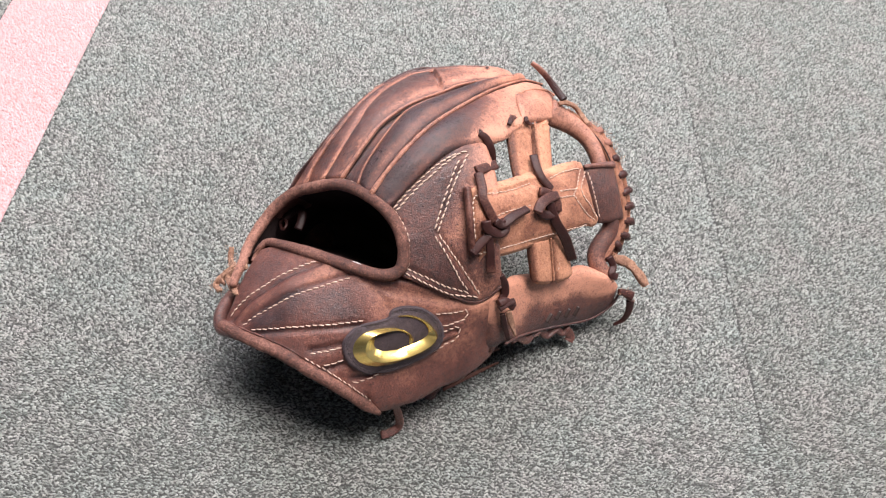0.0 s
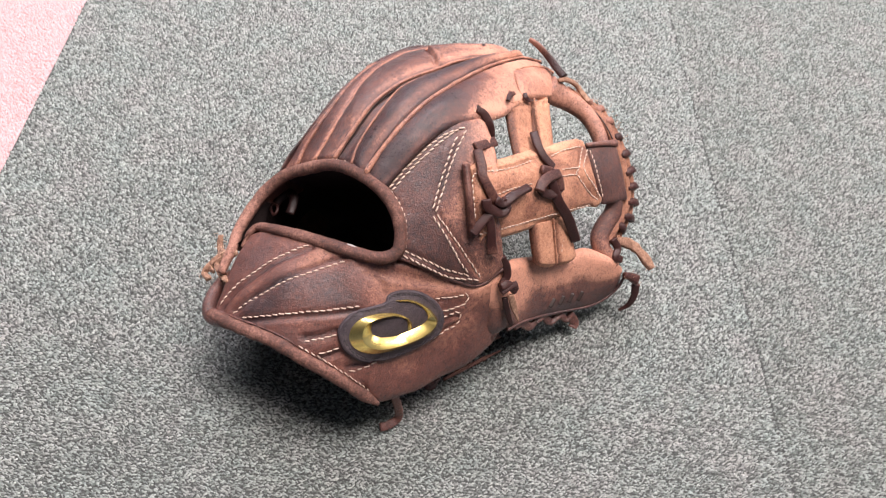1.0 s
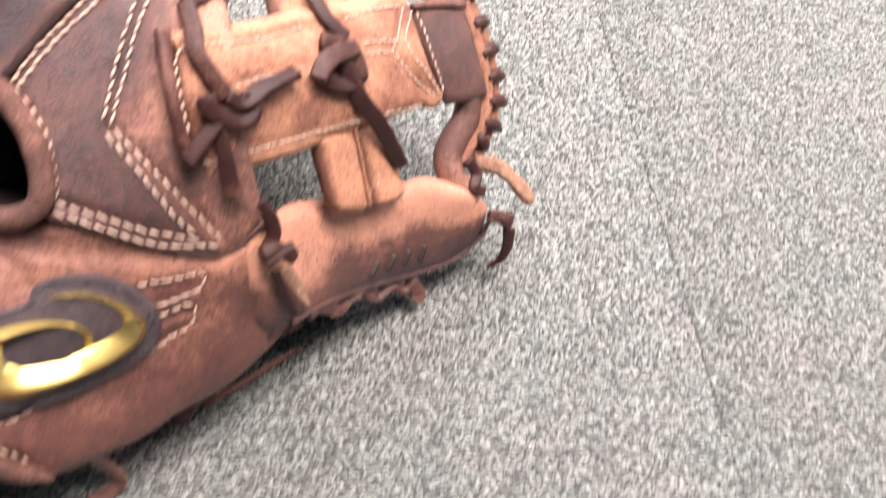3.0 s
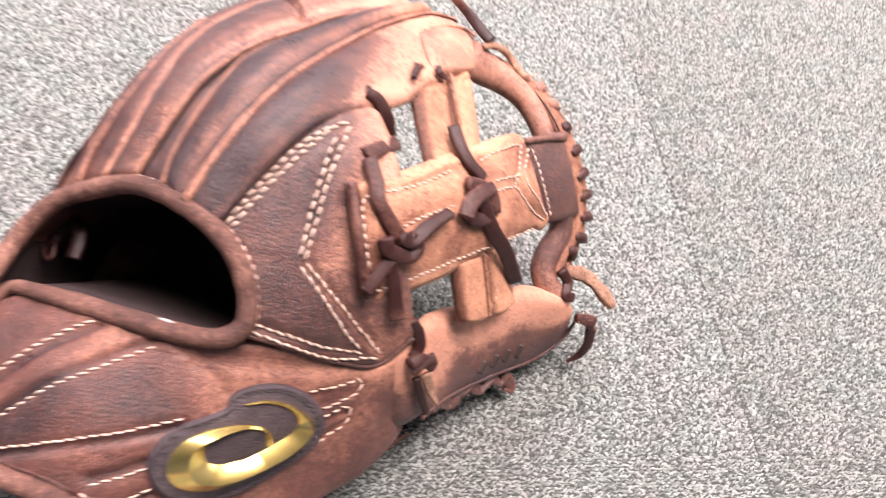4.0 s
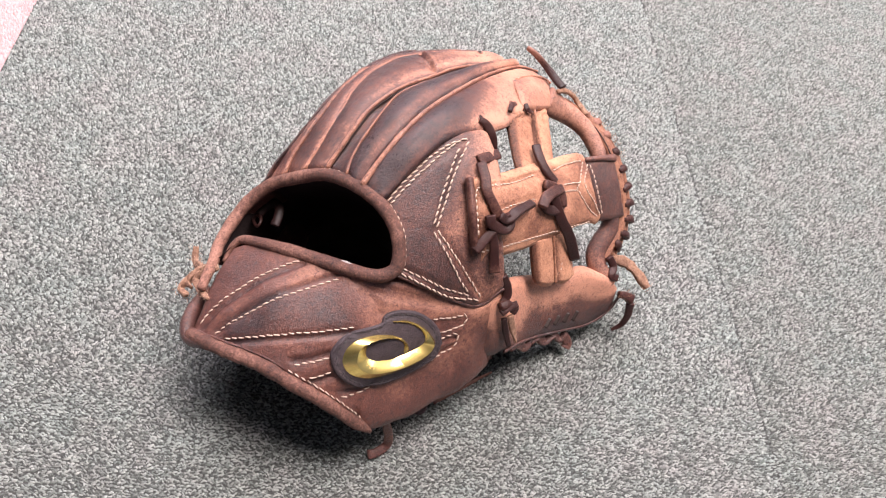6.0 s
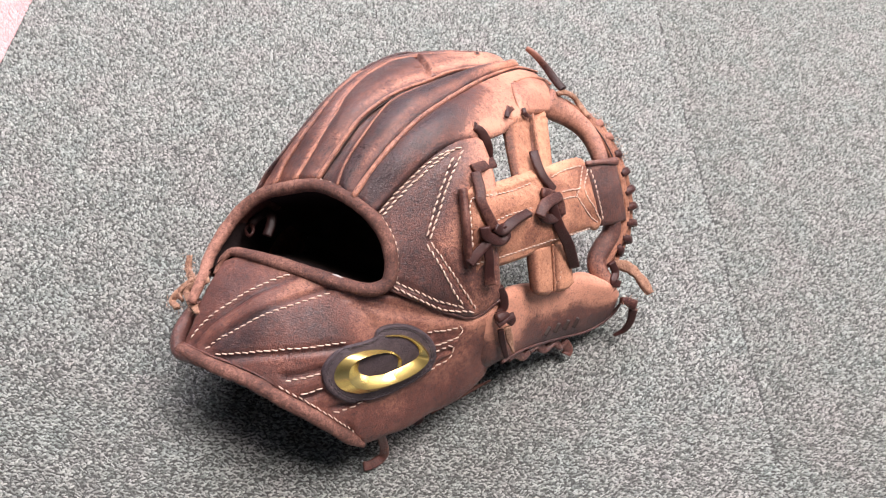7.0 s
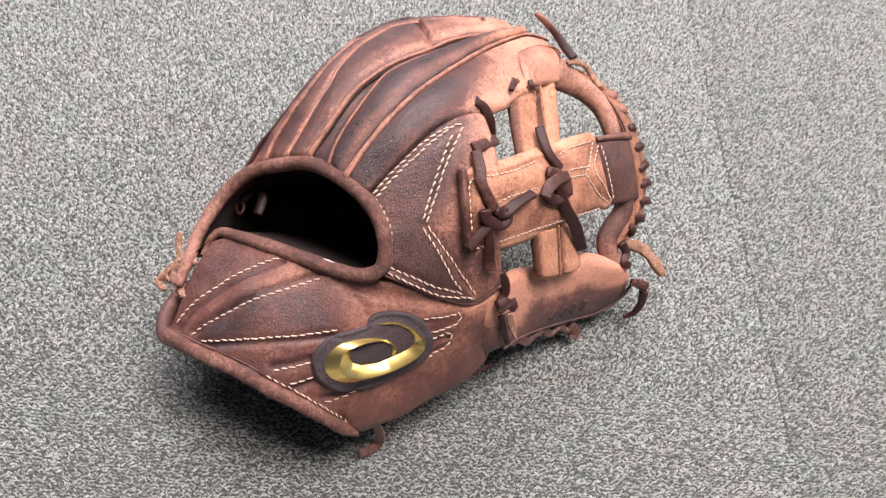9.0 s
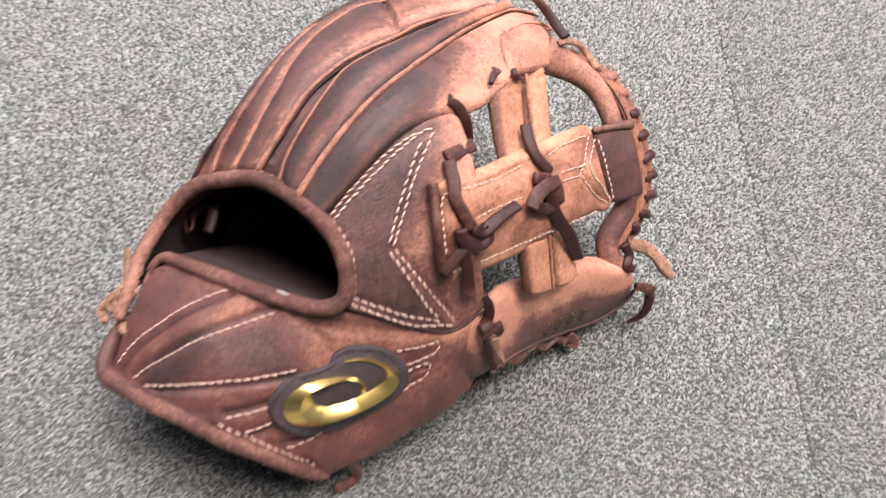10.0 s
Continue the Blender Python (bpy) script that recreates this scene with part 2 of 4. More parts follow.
def tube(name, path, wide, thick, material, parent, label="", steps=24, sides=10, ref=OUT, square=2.0, wear_shade=0.4, twist=0.0, closed=False, rough=0.0):
    """A strip or cord along a path: wide and thick are half sizes, one number or one for each end and between."""
    p = spline(path, steps, closed)
    t = unit(np.gradient(p, axis=0))
    if closed:
        t = unit(np.roll(p, -1, 0) - np.roll(p, 1, 0))
    side = unit(np.cross(t, np.array(ref)))
    nor = unit(np.cross(side, t))
    s = np.linspace(0, 1, steps)
    tw = twist * s[:, None]
    side, nor = side * np.cos(tw) + nor * np.sin(tw), nor * np.cos(tw) - side * np.sin(tw)
    w = np.interp(s, np.linspace(0, 1, len(np.atleast_1d(wide))), np.atleast_1d(wide))
    h = np.interp(s, np.linspace(0, 1, len(np.atleast_1d(thick))), np.atleast_1d(thick))
    if rough:
        jig = np.array([noise.noise(Vector(q / 5)) for q in p])
        w, h = w * (1 + rough * jig), h * (1 + rough * jig)
    a = np.linspace(0, 2 * np.pi, sides, endpoint=False)
    ca, sa = [np.sign(f(a)) * np.abs(f(a)) ** (2 / square) for f in (np.cos, np.sin)]
    verts = (p[:, None] + side[:, None] * (w[:, None] * ca)[..., None] + nor[:, None] * (h[:, None] * sa)[..., None]).reshape(-1, 3)
    faces = []
    for i in range(steps if closed else steps - 1):
        j = (i + 1) % steps
        for k in range(sides):
            l = (k + 1) % sides
            faces.append((i * sides + k, i * sides + l, j * sides + l, j * sides + k))
    if not closed:
        faces += [tuple(range(sides)), tuple(range((steps - 1) * sides, steps * sides))]
    wv = np.repeat(np.interp(s, np.linspace(0, 1, len(np.atleast_1d(wear_shade))), np.atleast_1d(wear_shade)), sides)
    if square > 2.5:
        wv = np.clip(wv + 0.16 * np.tile(np.abs(np.cos(a)) ** 6, steps) - 0.08, 0, 1)
    return mesh_part(name, verts, faces, material, parent, label, wv)


class Cloth:
    """A grid that seams and trimmings are laid on."""

    def __init__(self, g, out=OUT):
        self.p, self.n = g.reshape(-1, 3), grid_normals(g, out).reshape(-1, 3)

    def lay(self, pts, lift):
        pts = np.asarray(pts, float)
        got = []
        for q in pts:
            d = ((self.p - q) ** 2).sum(1)
            near = np.argsort(d)[:4]
            w = 1 / (d[near] + 1e-3)
            nn = unit((self.n[near] * w[:, None]).sum(0) / w.sum())
            base = (self.p[near] * w[:, None]).sum(0) / w.sum()
            got.append((q - nn * ((q - base) @ nn) + nn * lift, nn))
        return np.array([a for a, _ in got]), np.array([b for _, b in got])


def stitches(name, path, cloth, parent, pitch=3.3, long=3.0, fat=0.38, material=THREAD, label="", lift=0.35):
    """A seam: one small thread after another, sunk at both ends."""
    rough_len = np.linalg.norm(np.diff(spline(path, 60), axis=0), axis=1).sum()
    n = max(2, int(rough_len / pitch))
    p = spline(path, n * 2 + 1)
    q, nn = cloth.lay(p, lift) if cloth else (p, np.tile(unit(np.array(OUT)), (len(p), 1)))
    verts, faces = [], []
    for i in range(1, 2 * n, 2):
        t = unit(q[i + 1] - q[i - 1])
        s = unit(np.cross(t, nn[i]))
        half = long / 2 * (0.85 + 0.3 * random.random())
        c = q[i] + s * random.uniform(-0.15, 0.15)
        t = unit(t + s * random.uniform(0.08, 0.26))
        b = len(verts)
        for at, r, dz in ((-1, 0.45, -0.35), (-0.55, 1, 0), (0.55, 1, 0), (1, 0.45, -0.35)):
            for k in range(5):
                a = 2 * np.pi * k / 5
                verts.append(c + t * half * at + (s * np.cos(a) + nn[i] * np.sin(a)) * fat * r + nn[i] * dz)
        for ring in range(3):
            for k in range(5):
                l = (k + 1) % 5
                faces.append((b + ring * 5 + k, b + ring * 5 + l, b + ring * 5 + 5 + l, b + ring * 5 + 5 + k))
        faces += [tuple(b + k for k in range(5)), tuple(b + 15 + k for k in range(5))]
    return mesh_part(name, verts, faces, material, parent, label)


def press(g, curves, depth, width, out=OUT):
    """Grooves of that depth and width along curves, pressed into a grid."""
    nor = grid_normals(g, out)
    sink = np.zeros(g.shape[:2])
    for c in curves:
        line, _ = Cloth(g, out).lay(spline(c, 60), 0.0)
        d = np.sqrt(((g[:, :, None] - line[None, None]) ** 2).sum(-1)).min(-1)
        sink = np.maximum(sink, np.exp(-((d / width) ** 2)))
    return g - nor * (depth * sink)[..., None], sink


def nearness(g, curve, width):
    line = spline(curve, 60)
    return np.exp(-(np.sqrt(((g[:, :, None] - line[None, None]) ** 2).sum(-1)).min(-1) / width) ** 2)


# ---- the room ----
def box(name, lo, hi, material, label, category):
    bm = bmesh.new()
    bmesh.ops.create_cube(bm, size=1)
    for v in bm.verts:
        v.co = [lo[i] + (v.co[i] + 0.5) * (hi[i] - lo[i]) for i in range(3)]
    bmesh.ops.bevel(bm, geom=bm.edges[:], offset=0.004, segments=1, affect="EDGES")
    me = bpy.data.meshes.new(name)
    bm.to_mesh(me)
    bm.free()
    me.materials.append(material)
    return tagged(new(name, me), label, category, kind="structure")


box("floor", (-3.1, -3.1, -0.12), (3.1, 3.1, -0.006), GAP, "dark floor slab under grey-green and pink carpet tiles", "floor")
box("wall_north", (-3.1, 3.0, -0.005), (3.1, 3.1, 2.6), WALL, "plain blue-grey painted room wall beyond the carpet", "wall")
box("wall_south", (-3.1, -3.1, -0.005), (3.1, -3.0, 2.6), WALL, "plain blue-grey painted room wall behind the camera", "wall")
box("wall_west", (-3.1, -2.99, -0.005), (-3.0, 2.99, 2.6), WALL, "plain blue-grey painted room wall beside pink carpet", "wall")
box("wall_east", (3.0, -2.99, -0.005), (3.1, 2.99, 2.6), WALL, "plain blue-grey painted room wall beside green carpet", "wall")
box("ceiling", (-3.1, -3.1, 2.601), (3.1, 3.1, 2.7), CEIL, "plain pale painted ceiling over the carpeted room", "ceiling")


# ---- the glove ----
# Guide curves, in millimetres
L1 = [(-42.5, 290.5, 94.6), (-40.2, 297.5, 98.2), (-36.3, 303.9, 103.1), (-30, 313.7, 109.4), (-23.5, 326.1, 113.5), (-16.8, 339.3, 114.7), (-9.1, 351.5, 114.2), (0.7, 365.7, 111.7), (11.9, 377.6, 109.1), (29.5, 384.8, 108.8), (57.1, 391.4, 108.1)]
S1 = [(-51.3, 290.4, 86), (-46.5, 298.9, 92.5), (-37.5, 309.5, 102.9), (-28.8, 321.2, 110.5), (-20.4, 334.9, 113.9), (-12.2, 349.4, 113.7), (-2.1, 364.8, 111.4), (10.4, 378.7, 108.3), (23.6, 383.7, 108.4)]
L2 = [(-32.5, 286.9, 103.3), (-27.9, 295.3, 108.9), (-22.4, 306.2, 114.6), (-17, 318.4, 118), (-12.9, 330.9, 118.3), (-6.6, 345.8, 117), (3.7, 362.1, 114.1), (13.3, 373.8, 111.2), (29.4, 379.8, 111.3), (56.5, 386.1, 110.7)]
L3 = [(-22, 281.7, 111.1), (-16.7, 290.1, 116.8), (-10.8, 300.4, 122.1), (-3.8, 312, 125.7), (7.6, 324.4, 128.2), (17.6, 332.6, 128.8), (27.4, 339.7, 128.4), (39.5, 352.7, 124.9), (54.4, 363.9, 120.9), (70.6, 376.1, 115)]
L4 = [(-12.6, 274.1, 116.2), (-11, 281.5, 119.1), (-8, 288.8, 122.5), (-2.8, 298.2, 126.7), (2.2, 307.4, 129), (8.8, 319.4, 129.8), (19, 328.6, 130.4), (28.1, 335.4, 130), (40.5, 347.2, 127.2), (54, 359.1, 123), (71.9, 373.5, 116)]
L5 = [(-4.9, 266.9, 118.4), (1, 276, 124.4), (6.3, 283.1, 128.9), (13.9, 293.2, 133.5), (23.1, 304.8, 136), (35.6, 319.7, 135.4), (49.6, 338.1, 130.8), (62.3, 355.4, 124.1), (80.2, 377.2, 113.3), (93.3, 381.4, 108.6)]
L6 = [(5.1, 259, 118.1), (12.5, 266.5, 122.8), (20.7, 275.4, 128.5), (29.6, 285.2, 133.2), (37.4, 291.7, 134.5), (48.6, 298, 132.7), (58.3, 304.4, 129.3), (67.8, 313.6, 125.9), (76.2, 326, 123.4)]
Ia = [(7, 258.2, 116.7), (16.2, 267.9, 123.2), (27.3, 278.9, 129.3), (40.1, 290.2, 133.3), (53.6, 296.7, 133.2)]
I0 = [(3.8, 261.9, 116.1), (13.2, 271.5, 122.8), (23.7, 282.9, 129.2), (36.3, 293.8, 133.4), (50.5, 300.4, 133.4)]
Ib = [(11, 254.6, 114.9), (20.6, 261.5, 119.5), (32.1, 269.1, 123.7), (43.7, 278.6, 127.5), (59.3, 283.6, 126.9)]
Ic = [(14.3, 248.8, 111.1), (24.1, 252.7, 113.6), (34.7, 257, 115.7), (45.4, 262.7, 118.1), (62.9, 268.2, 118)]
Id = [(16.7, 243.2, 106.8), (27.5, 245.5, 107.5), (38.7, 247.1, 106.9), (51.4, 249.4, 105.7), (65.3, 253, 105)]
Ie = [(17.5, 237.3, 101.7), (30, 238.2, 100), (42.9, 238.8, 96.5), (55.1, 239.7, 92.4), (69.5, 242.7, 89.4)]
If = [(15.7, 232.4, 97.5), (30, 231.2, 91.9), (45, 230.9, 83.8), (59, 233.2, 78.4), (70.2, 240.3, 84.8)]
Ta = [(72, 351.4, 123.8), (85.4, 368.5, 115.1), (100.3, 374.2, 107.5)]
Tb = [(73.9, 339.2, 125.7), (85.6, 350.6, 118.9), (99.6, 361.3, 109.2)]
Tc = [(77.1, 330.4, 123.7), (86.1, 337.4, 117.7), (98, 350, 108.9)]
CAPB = [(75, 353.4, 123.5), (78.8, 359, 120.9), (86.7, 368, 115.8), (95.1, 372.6, 111.4), (100.5, 372.5, 108.8)]
TAG = [(-11.4, 236.6, 98.4), (-8.9, 236.1, 98.8), (-6.4, 235, 98.8)]
RIM = [(-71.8, 248.9, 71.4), (-70.6, 259.2, 72.5), (-66, 271.5, 75.6), (-59.5, 281.6, 80.5), (-49.3, 286.9, 89), (-36.9, 284.2, 99.3), (-23.5, 279.3, 109.4), (-11.6, 271.5, 115.3), (-1.2, 263.2, 117), (6.7, 256.1, 115.4), (12.4, 248.7, 110.9), (15, 241.2, 105.1), (14.2, 234.6, 99.7), (7.3, 231.6, 96.9), (-3.7, 233.1, 96.3), (-16.2, 237.1, 95.3), (-31.7, 243.8, 92), (-48, 252, 85.6), (-58.9, 257.6, 79.8), (-62.9, 256.1, 77.2)]
RIM_START = [(-75.5, 234.5, 67.7), (-73.8, 241.3, 69.6)]
w1 = [(-3.7, 228.4, 93.5), (9.4, 226, 90.3), (24.5, 226.6, 86.2), (40.3, 228.7, 81.6), (56.8, 231, 76.1)]
w2 = [(11.6, 228.4, 91.4), (21.8, 228, 88.4), (34.7, 229.3, 84.8), (48.3, 230.3, 79.6)]
w3 = [(-0.5, 226, 92), (7.2, 223, 88.7), (10.3, 218.7, 84.3)]
B0 = [(-76.9, 214.2, 60.1), (-73, 227.5, 68.2), (-69.4, 239.7, 73), (-63.5, 253.8, 76.9)]
B1 = [(-60.9, 204.4, 67.8), (-58.8, 216.7, 75.2), (-56.3, 233.5, 81), (-55.6, 254.1, 81.5)]
B2 = [(-42.5, 196, 71.1), (-41.5, 208, 79.6), (-39.9, 223.5, 86.8), (-42.1, 247.1, 88.6)]
B3 = [(-27.6, 189.8, 67.3), (-26.5, 202.1, 78.2), (-25.8, 216.3, 87.4), (-24.8, 238.3, 94.1)]
B4 = [(-12.8, 186.3, 59.5), (-11.7, 198.1, 72.4), (-9.7, 211.5, 84), (-8.5, 233.1, 95.3)]
B5 = [(-0, 184, 48.7), (2.4, 193.8, 60.3), (6.4, 210.5, 78), (8.7, 231.8, 93.9)]
B6 = [(11.3, 183, 37.2), (19.6, 198.1, 52.8), (24, 214.5, 73), (24.9, 233.2, 91.5)]
B7 = [(29.1, 192.3, 33), (36, 206.2, 50.1), (41.3, 218.9, 67.1), (45.4, 230.7, 81.6)]
B8 = [(48, 204.6, 33.1), (51.6, 215.5, 51.5), (54.7, 224, 65.2), (59.2, 232.4, 77.1)]
B9 = [(74.3, 219.8, 36), (74.2, 226.3, 53.1), (74.3, 231.8, 66.4), (74.6, 239.7, 83)]
LOW = [(-77.8, 215, 59.6), (-60.8, 203.9, 67.6), (-42.5, 195.6, 70.8), (-27.5, 189.4, 66.9), (-12.7, 185.8, 58.9), (0.1, 183.5, 47.9), (11.7, 182.7, 36.4)]
Tt = [(60.3, 237.7, 78.6), (66.3, 239.3, 84.3), (77.5, 250.7, 75.1), (93, 260.9, 65.5), (111, 270.1, 55.5), (123.8, 277.5, 55.3), (142.2, 281.7, 48.2), (152.6, 282.1, 42.3)]
Tm = [(61.9, 228.9, 62.6), (68.2, 231.5, 69.2), (80.7, 242.8, 59.9), (98.8, 254.6, 47.4), (115.7, 263.3, 37.5), (133.1, 272.9, 34.8), (146.3, 278.3, 35.2), (154.7, 281.2, 38.1)]
Tl = [(65.1, 220.8, 42.2), (72.8, 222.2, 43.2), (79, 226.7, 46.6), (89.4, 236.8, 40.4), (102.2, 246.6, 32.8), (121.1, 258.2, 23.5), (139.6, 267.5, 18.3), (152, 275, 22.9), (156.7, 279.9, 33.1)]
Xt = [(48.4, 272, 125.2), (61.3, 280.4, 121.6), (81.8, 296.4, 115.4), (98, 308.6, 109.4), (115.8, 322.3, 102)]
Xm = [(51.5, 257.1, 116.4), (65.5, 265.6, 112.6), (84.3, 279.4, 107.6), (101.9, 292.8, 101.8), (121.9, 307.5, 93.7)]
Xb = [(55.3, 246.4, 101.2), (71.3, 255.8, 97.1), (88.8, 268.1, 93.6), (106.5, 280.5, 88.1), (129.8, 298, 79.9)]
Slt = [(119.7, 326.4, 93.9), (129.5, 330.8, 92.3), (140.7, 336.4, 88.9)]
Slb = [(134.7, 306.4, 68), (143.4, 309.8, 66.9), (152.8, 315.2, 64.8)]
PuA = [(68.1, 321.2, 129.2), (76.1, 328.8, 124.4), (84.5, 336.4, 119.2)]
PuB = [(72, 301.3, 123.2), (78.7, 307.3, 119.1), (85.6, 313.5, 114.9)]
PuC = [(75.6, 285.8, 118.2), (81.9, 291.5, 114.3), (87.4, 296.7, 110.9)]
PvA = [(84.5, 336.4, 119.2), (91.1, 342.3, 115.1), (97.2, 348.2, 111.4)]
PvB = [(86, 316, 115), (92.1, 321.4, 111.2), (98.9, 327.7, 107)]
PvC = [(87.4, 297.3, 111), (93.8, 303.5, 107.1), (99.8, 309.4, 103.6)]
PlA = [(84.8, 265.4, 93.5), (91.3, 270.2, 90.9), (97.9, 275.1, 88.2)]
PlB = [(87.4, 259.2, 84.7), (94.1, 263.3, 81), (101.4, 267.8, 77.2)]
PlC = [(90.7, 252.9, 74.8), (97.2, 255.7, 70.1), (104.6, 260.3, 66.3)]
PmA = [(97.9, 275.1, 88.2), (102.7, 278.5, 86), (107.6, 282.1, 84.1)]
PmB = [(101.2, 268.3, 77.9), (107.3, 272.3, 74.9), (113.3, 276.7, 72.3)]
PmC = [(104.5, 260.5, 66.5), (111.4, 264.8, 62.8), (118.4, 271, 61)]
BAND = [(95.7, 354, 112.9), (102.7, 353.8, 109.1), (113.3, 352.8, 104.1), (122.5, 348.1, 100), (128.6, 339.6, 95.9), (132.4, 331.4, 91.2), (138.7, 320.8, 80.7), (143.6, 312.7, 69.7), (144.1, 306.5, 62.8), (139.8, 299.6, 58.5), (136.9, 293, 54.1), (139.8, 286.7, 49.1), (148.6, 282.7, 43)]
OUT_LINE = [(108.2, 361.8, 106.1), (119.4, 359.4, 101.3), (129.6, 353.5, 97.2), (137, 344.6, 93.1), (142.7, 335.4, 87.3), (148.3, 324.9, 77.2), (152.3, 316.4, 66.3), (150.7, 306.8, 58.1), (145.6, 299.1, 54.8), (142.3, 291.6, 50.9)]
LACED = [(124.2, 362.4, 99.1), (135, 360.9, 94.6), (140, 352.5, 92.5), (147.1, 342.2, 87), (152.9, 335.5, 80.5), (157.5, 328.3, 72), (161.1, 320.8, 61.9), (160.7, 312.6, 54.3), (153.7, 301.8, 51)]
lcA = [(104.6, 361.1, 115.9), (100.8, 366.4, 116.6), (95.5, 374.5, 118.2), (88.7, 379.4, 121.9), (83.4, 382.9, 123.3)]
lcA2 = [(101.2, 358.7, 114.5), (106.4, 361, 113.9), (113.2, 364.3, 108.6), (118.5, 363.4, 103.4), (122.8, 357.7, 101.9)]
lcB = [(49.4, 303.9, 135.3), (53.1, 303, 133.3), (56.5, 300, 129), (59.2, 296.5, 121.7)]
lcC1 = [(49.1, 281.6, 129.8), (53.9, 285.4, 128.5), (59.9, 290.4, 126.7)]
lcC2 = [(50, 279.6, 130), (52.4, 271.8, 127.7), (53.2, 266.6, 125.7), (56.4, 262.7, 122.2), (60.9, 259.1, 116.6)]
lcC3 = [(61.1, 258.1, 118), (65.3, 258.8, 115.2), (71.3, 265.1, 115.2), (79.2, 272.3, 114)]
lcC4 = [(60.3, 254.5, 114.4), (55.4, 249.3, 111.1), (50.7, 244, 107)]
lcC5 = [(58.1, 253.5, 112.9), (60.3, 248.2, 106.9), (61.3, 244.2, 101.7), (62.8, 240.8, 96.3)]
lcC6 = [(55.8, 256.4, 119.5), (57.4, 254, 116.3), (64.2, 255.2, 111.5), (67.5, 258.8, 112.1), (64.1, 260, 116)]
lcD1 = [(82.6, 307.4, 119.6), (84.5, 299.8, 118.3), (88.5, 294.1, 115.2), (94.2, 291.5, 110.9)]
lcD2 = [(85.5, 273.2, 111), (87.5, 278.1, 112.5), (91.7, 283.2, 112.1), (97.4, 288.1, 110.2)]
lcD3 = [(93.1, 283.7, 109), (98.5, 277.7, 100.2), (106.9, 275.4, 88.4), (114.8, 272.9, 73.1)]
lcD4 = [(86.8, 285.5, 114.7), (92.3, 286.7, 111.5), (97.3, 285.8, 107.4), (99.3, 281.9, 103.2)]
lcD5 = [(86.1, 276.9, 109.5), (90.3, 276.6, 105.8), (95.6, 279.4, 103.3), (99.5, 284, 103.1)]
lcE1 = [(68.9, 244.1, 89.9), (72.1, 242.8, 83.5), (73.4, 240.2, 78.7), (71.3, 237.3, 75.8)]
lcE2 = [(69.9, 234.1, 77), (74.1, 236.5, 76.2), (79.2, 236.5, 71.5)]
lcE3 = [(73.7, 232.8, 68.9), (76.5, 229.6, 60.9), (79.9, 226.9, 52.9)]
lcE4 = [(76.7, 233.8, 70.4), (80, 232.5, 61.8), (84.2, 230.2, 51.8)]
lcF1 = [(149, 294.9, 49.3), (159.4, 295.8, 45.1), (166.2, 290.6, 42.7), (172.6, 284, 38.5)]
lcF2 = [(144.8, 292.6, 53.2), (148.6, 289.4, 48.6), (147.4, 284.3, 46.7), (151.6, 284.6, 44)]
lcF3 = [(155.4, 278.2, 37.1), (159.4, 279, 35.3), (164.4, 278.9, 32.5)]
lcF4 = [(164.7, 277.7, 29.4), (165.6, 274.5, 21), (164.2, 272.9, 13.3), (159.4, 271.6, 8.6)]
lcG1 = [(-72.1, 248.9, 69.4), (-79.7, 250.5, 58.3), (-85.4, 245.5, 56.2), (-87.4, 243, 53.7), (-84, 238.5, 55.8)]
lcG2 = [(-69.4, 245.8, 71.8), (-75.7, 246.9, 63.9), (-80, 244.5, 60.5), (-75, 235.1, 64.6), (-70.9, 227.9, 70.4)]
lcG3 = [(-78.5, 253.4, 57.8), (-87.1, 273.6, 35.5), (-88, 282.2, 37.1)]
HEEL = [(-72.5, 238, 65.1), (-77.6, 230.9, 58.2), (-79.4, 220.6, 58.2), (-77.2, 213.9, 57.2), (-69.2, 207.3, 63.5)]
lcH1 = [(18.8, 190.2, 36.1), (24, 190, 8), (19, 186, 3), (14, 184, 3)]
lcH2 = [(49, 216, 4), (61, 224, 4), (73, 232, 4), (83, 238, 4)]
s1 = [(8.6, 258.7, 117.1), (16.3, 267.3, 122.8), (27.4, 278.5, 129), (38.9, 289.3, 133.1), (43.4, 291.4, 133.3)]
s1b = [(7, 259.7, 117.6), (14.7, 268.6, 123.5), (26, 280.1, 129.9), (37.6, 289.5, 133.4)]
s2 = [(43.9, 291, 133), (41.4, 283.9, 130.3), (38.2, 275.4, 126.6), (35.1, 264.2, 120.5), (31.7, 251.5, 111.9)]
s2b = [(39.2, 286.3, 131.7), (36.2, 277.3, 127.8), (33.1, 266, 121.8), (29.8, 252.4, 112.9)]
s3 = [(32.3, 250.8, 111.3), (41.9, 243.8, 102.6), (51.2, 238.4, 92.3), (58.8, 235, 82.2)]
s3b = [(30.2, 249.8, 110.7), (39, 242.4, 102), (47.7, 236.1, 90.6), (51.8, 234.7, 86.1)]
s4 = [(17.3, 235, 99.7), (29.5, 233.5, 94.8), (41.7, 232.9, 88.9), (52.7, 234, 84.4)]
s4b = [(17.1, 233.4, 98.1), (29.4, 231.4, 92.4), (42.1, 231.2, 85.9), (57.9, 234.2, 81.3)]
s5 = [(-73.1, 216.8, 64.6), (-68.8, 221.8, 70), (-52.1, 231.1, 83), (-40.5, 236.2, 89), (-30.3, 239.1, 92.7)]
s6 = [(-65.4, 210.4, 67.9), (-59.1, 213.8, 73.8), (-50, 216.9, 80.3), (-38.3, 221, 86.5), (-26.8, 225, 90.8), (-11.4, 230.3, 94.3)]
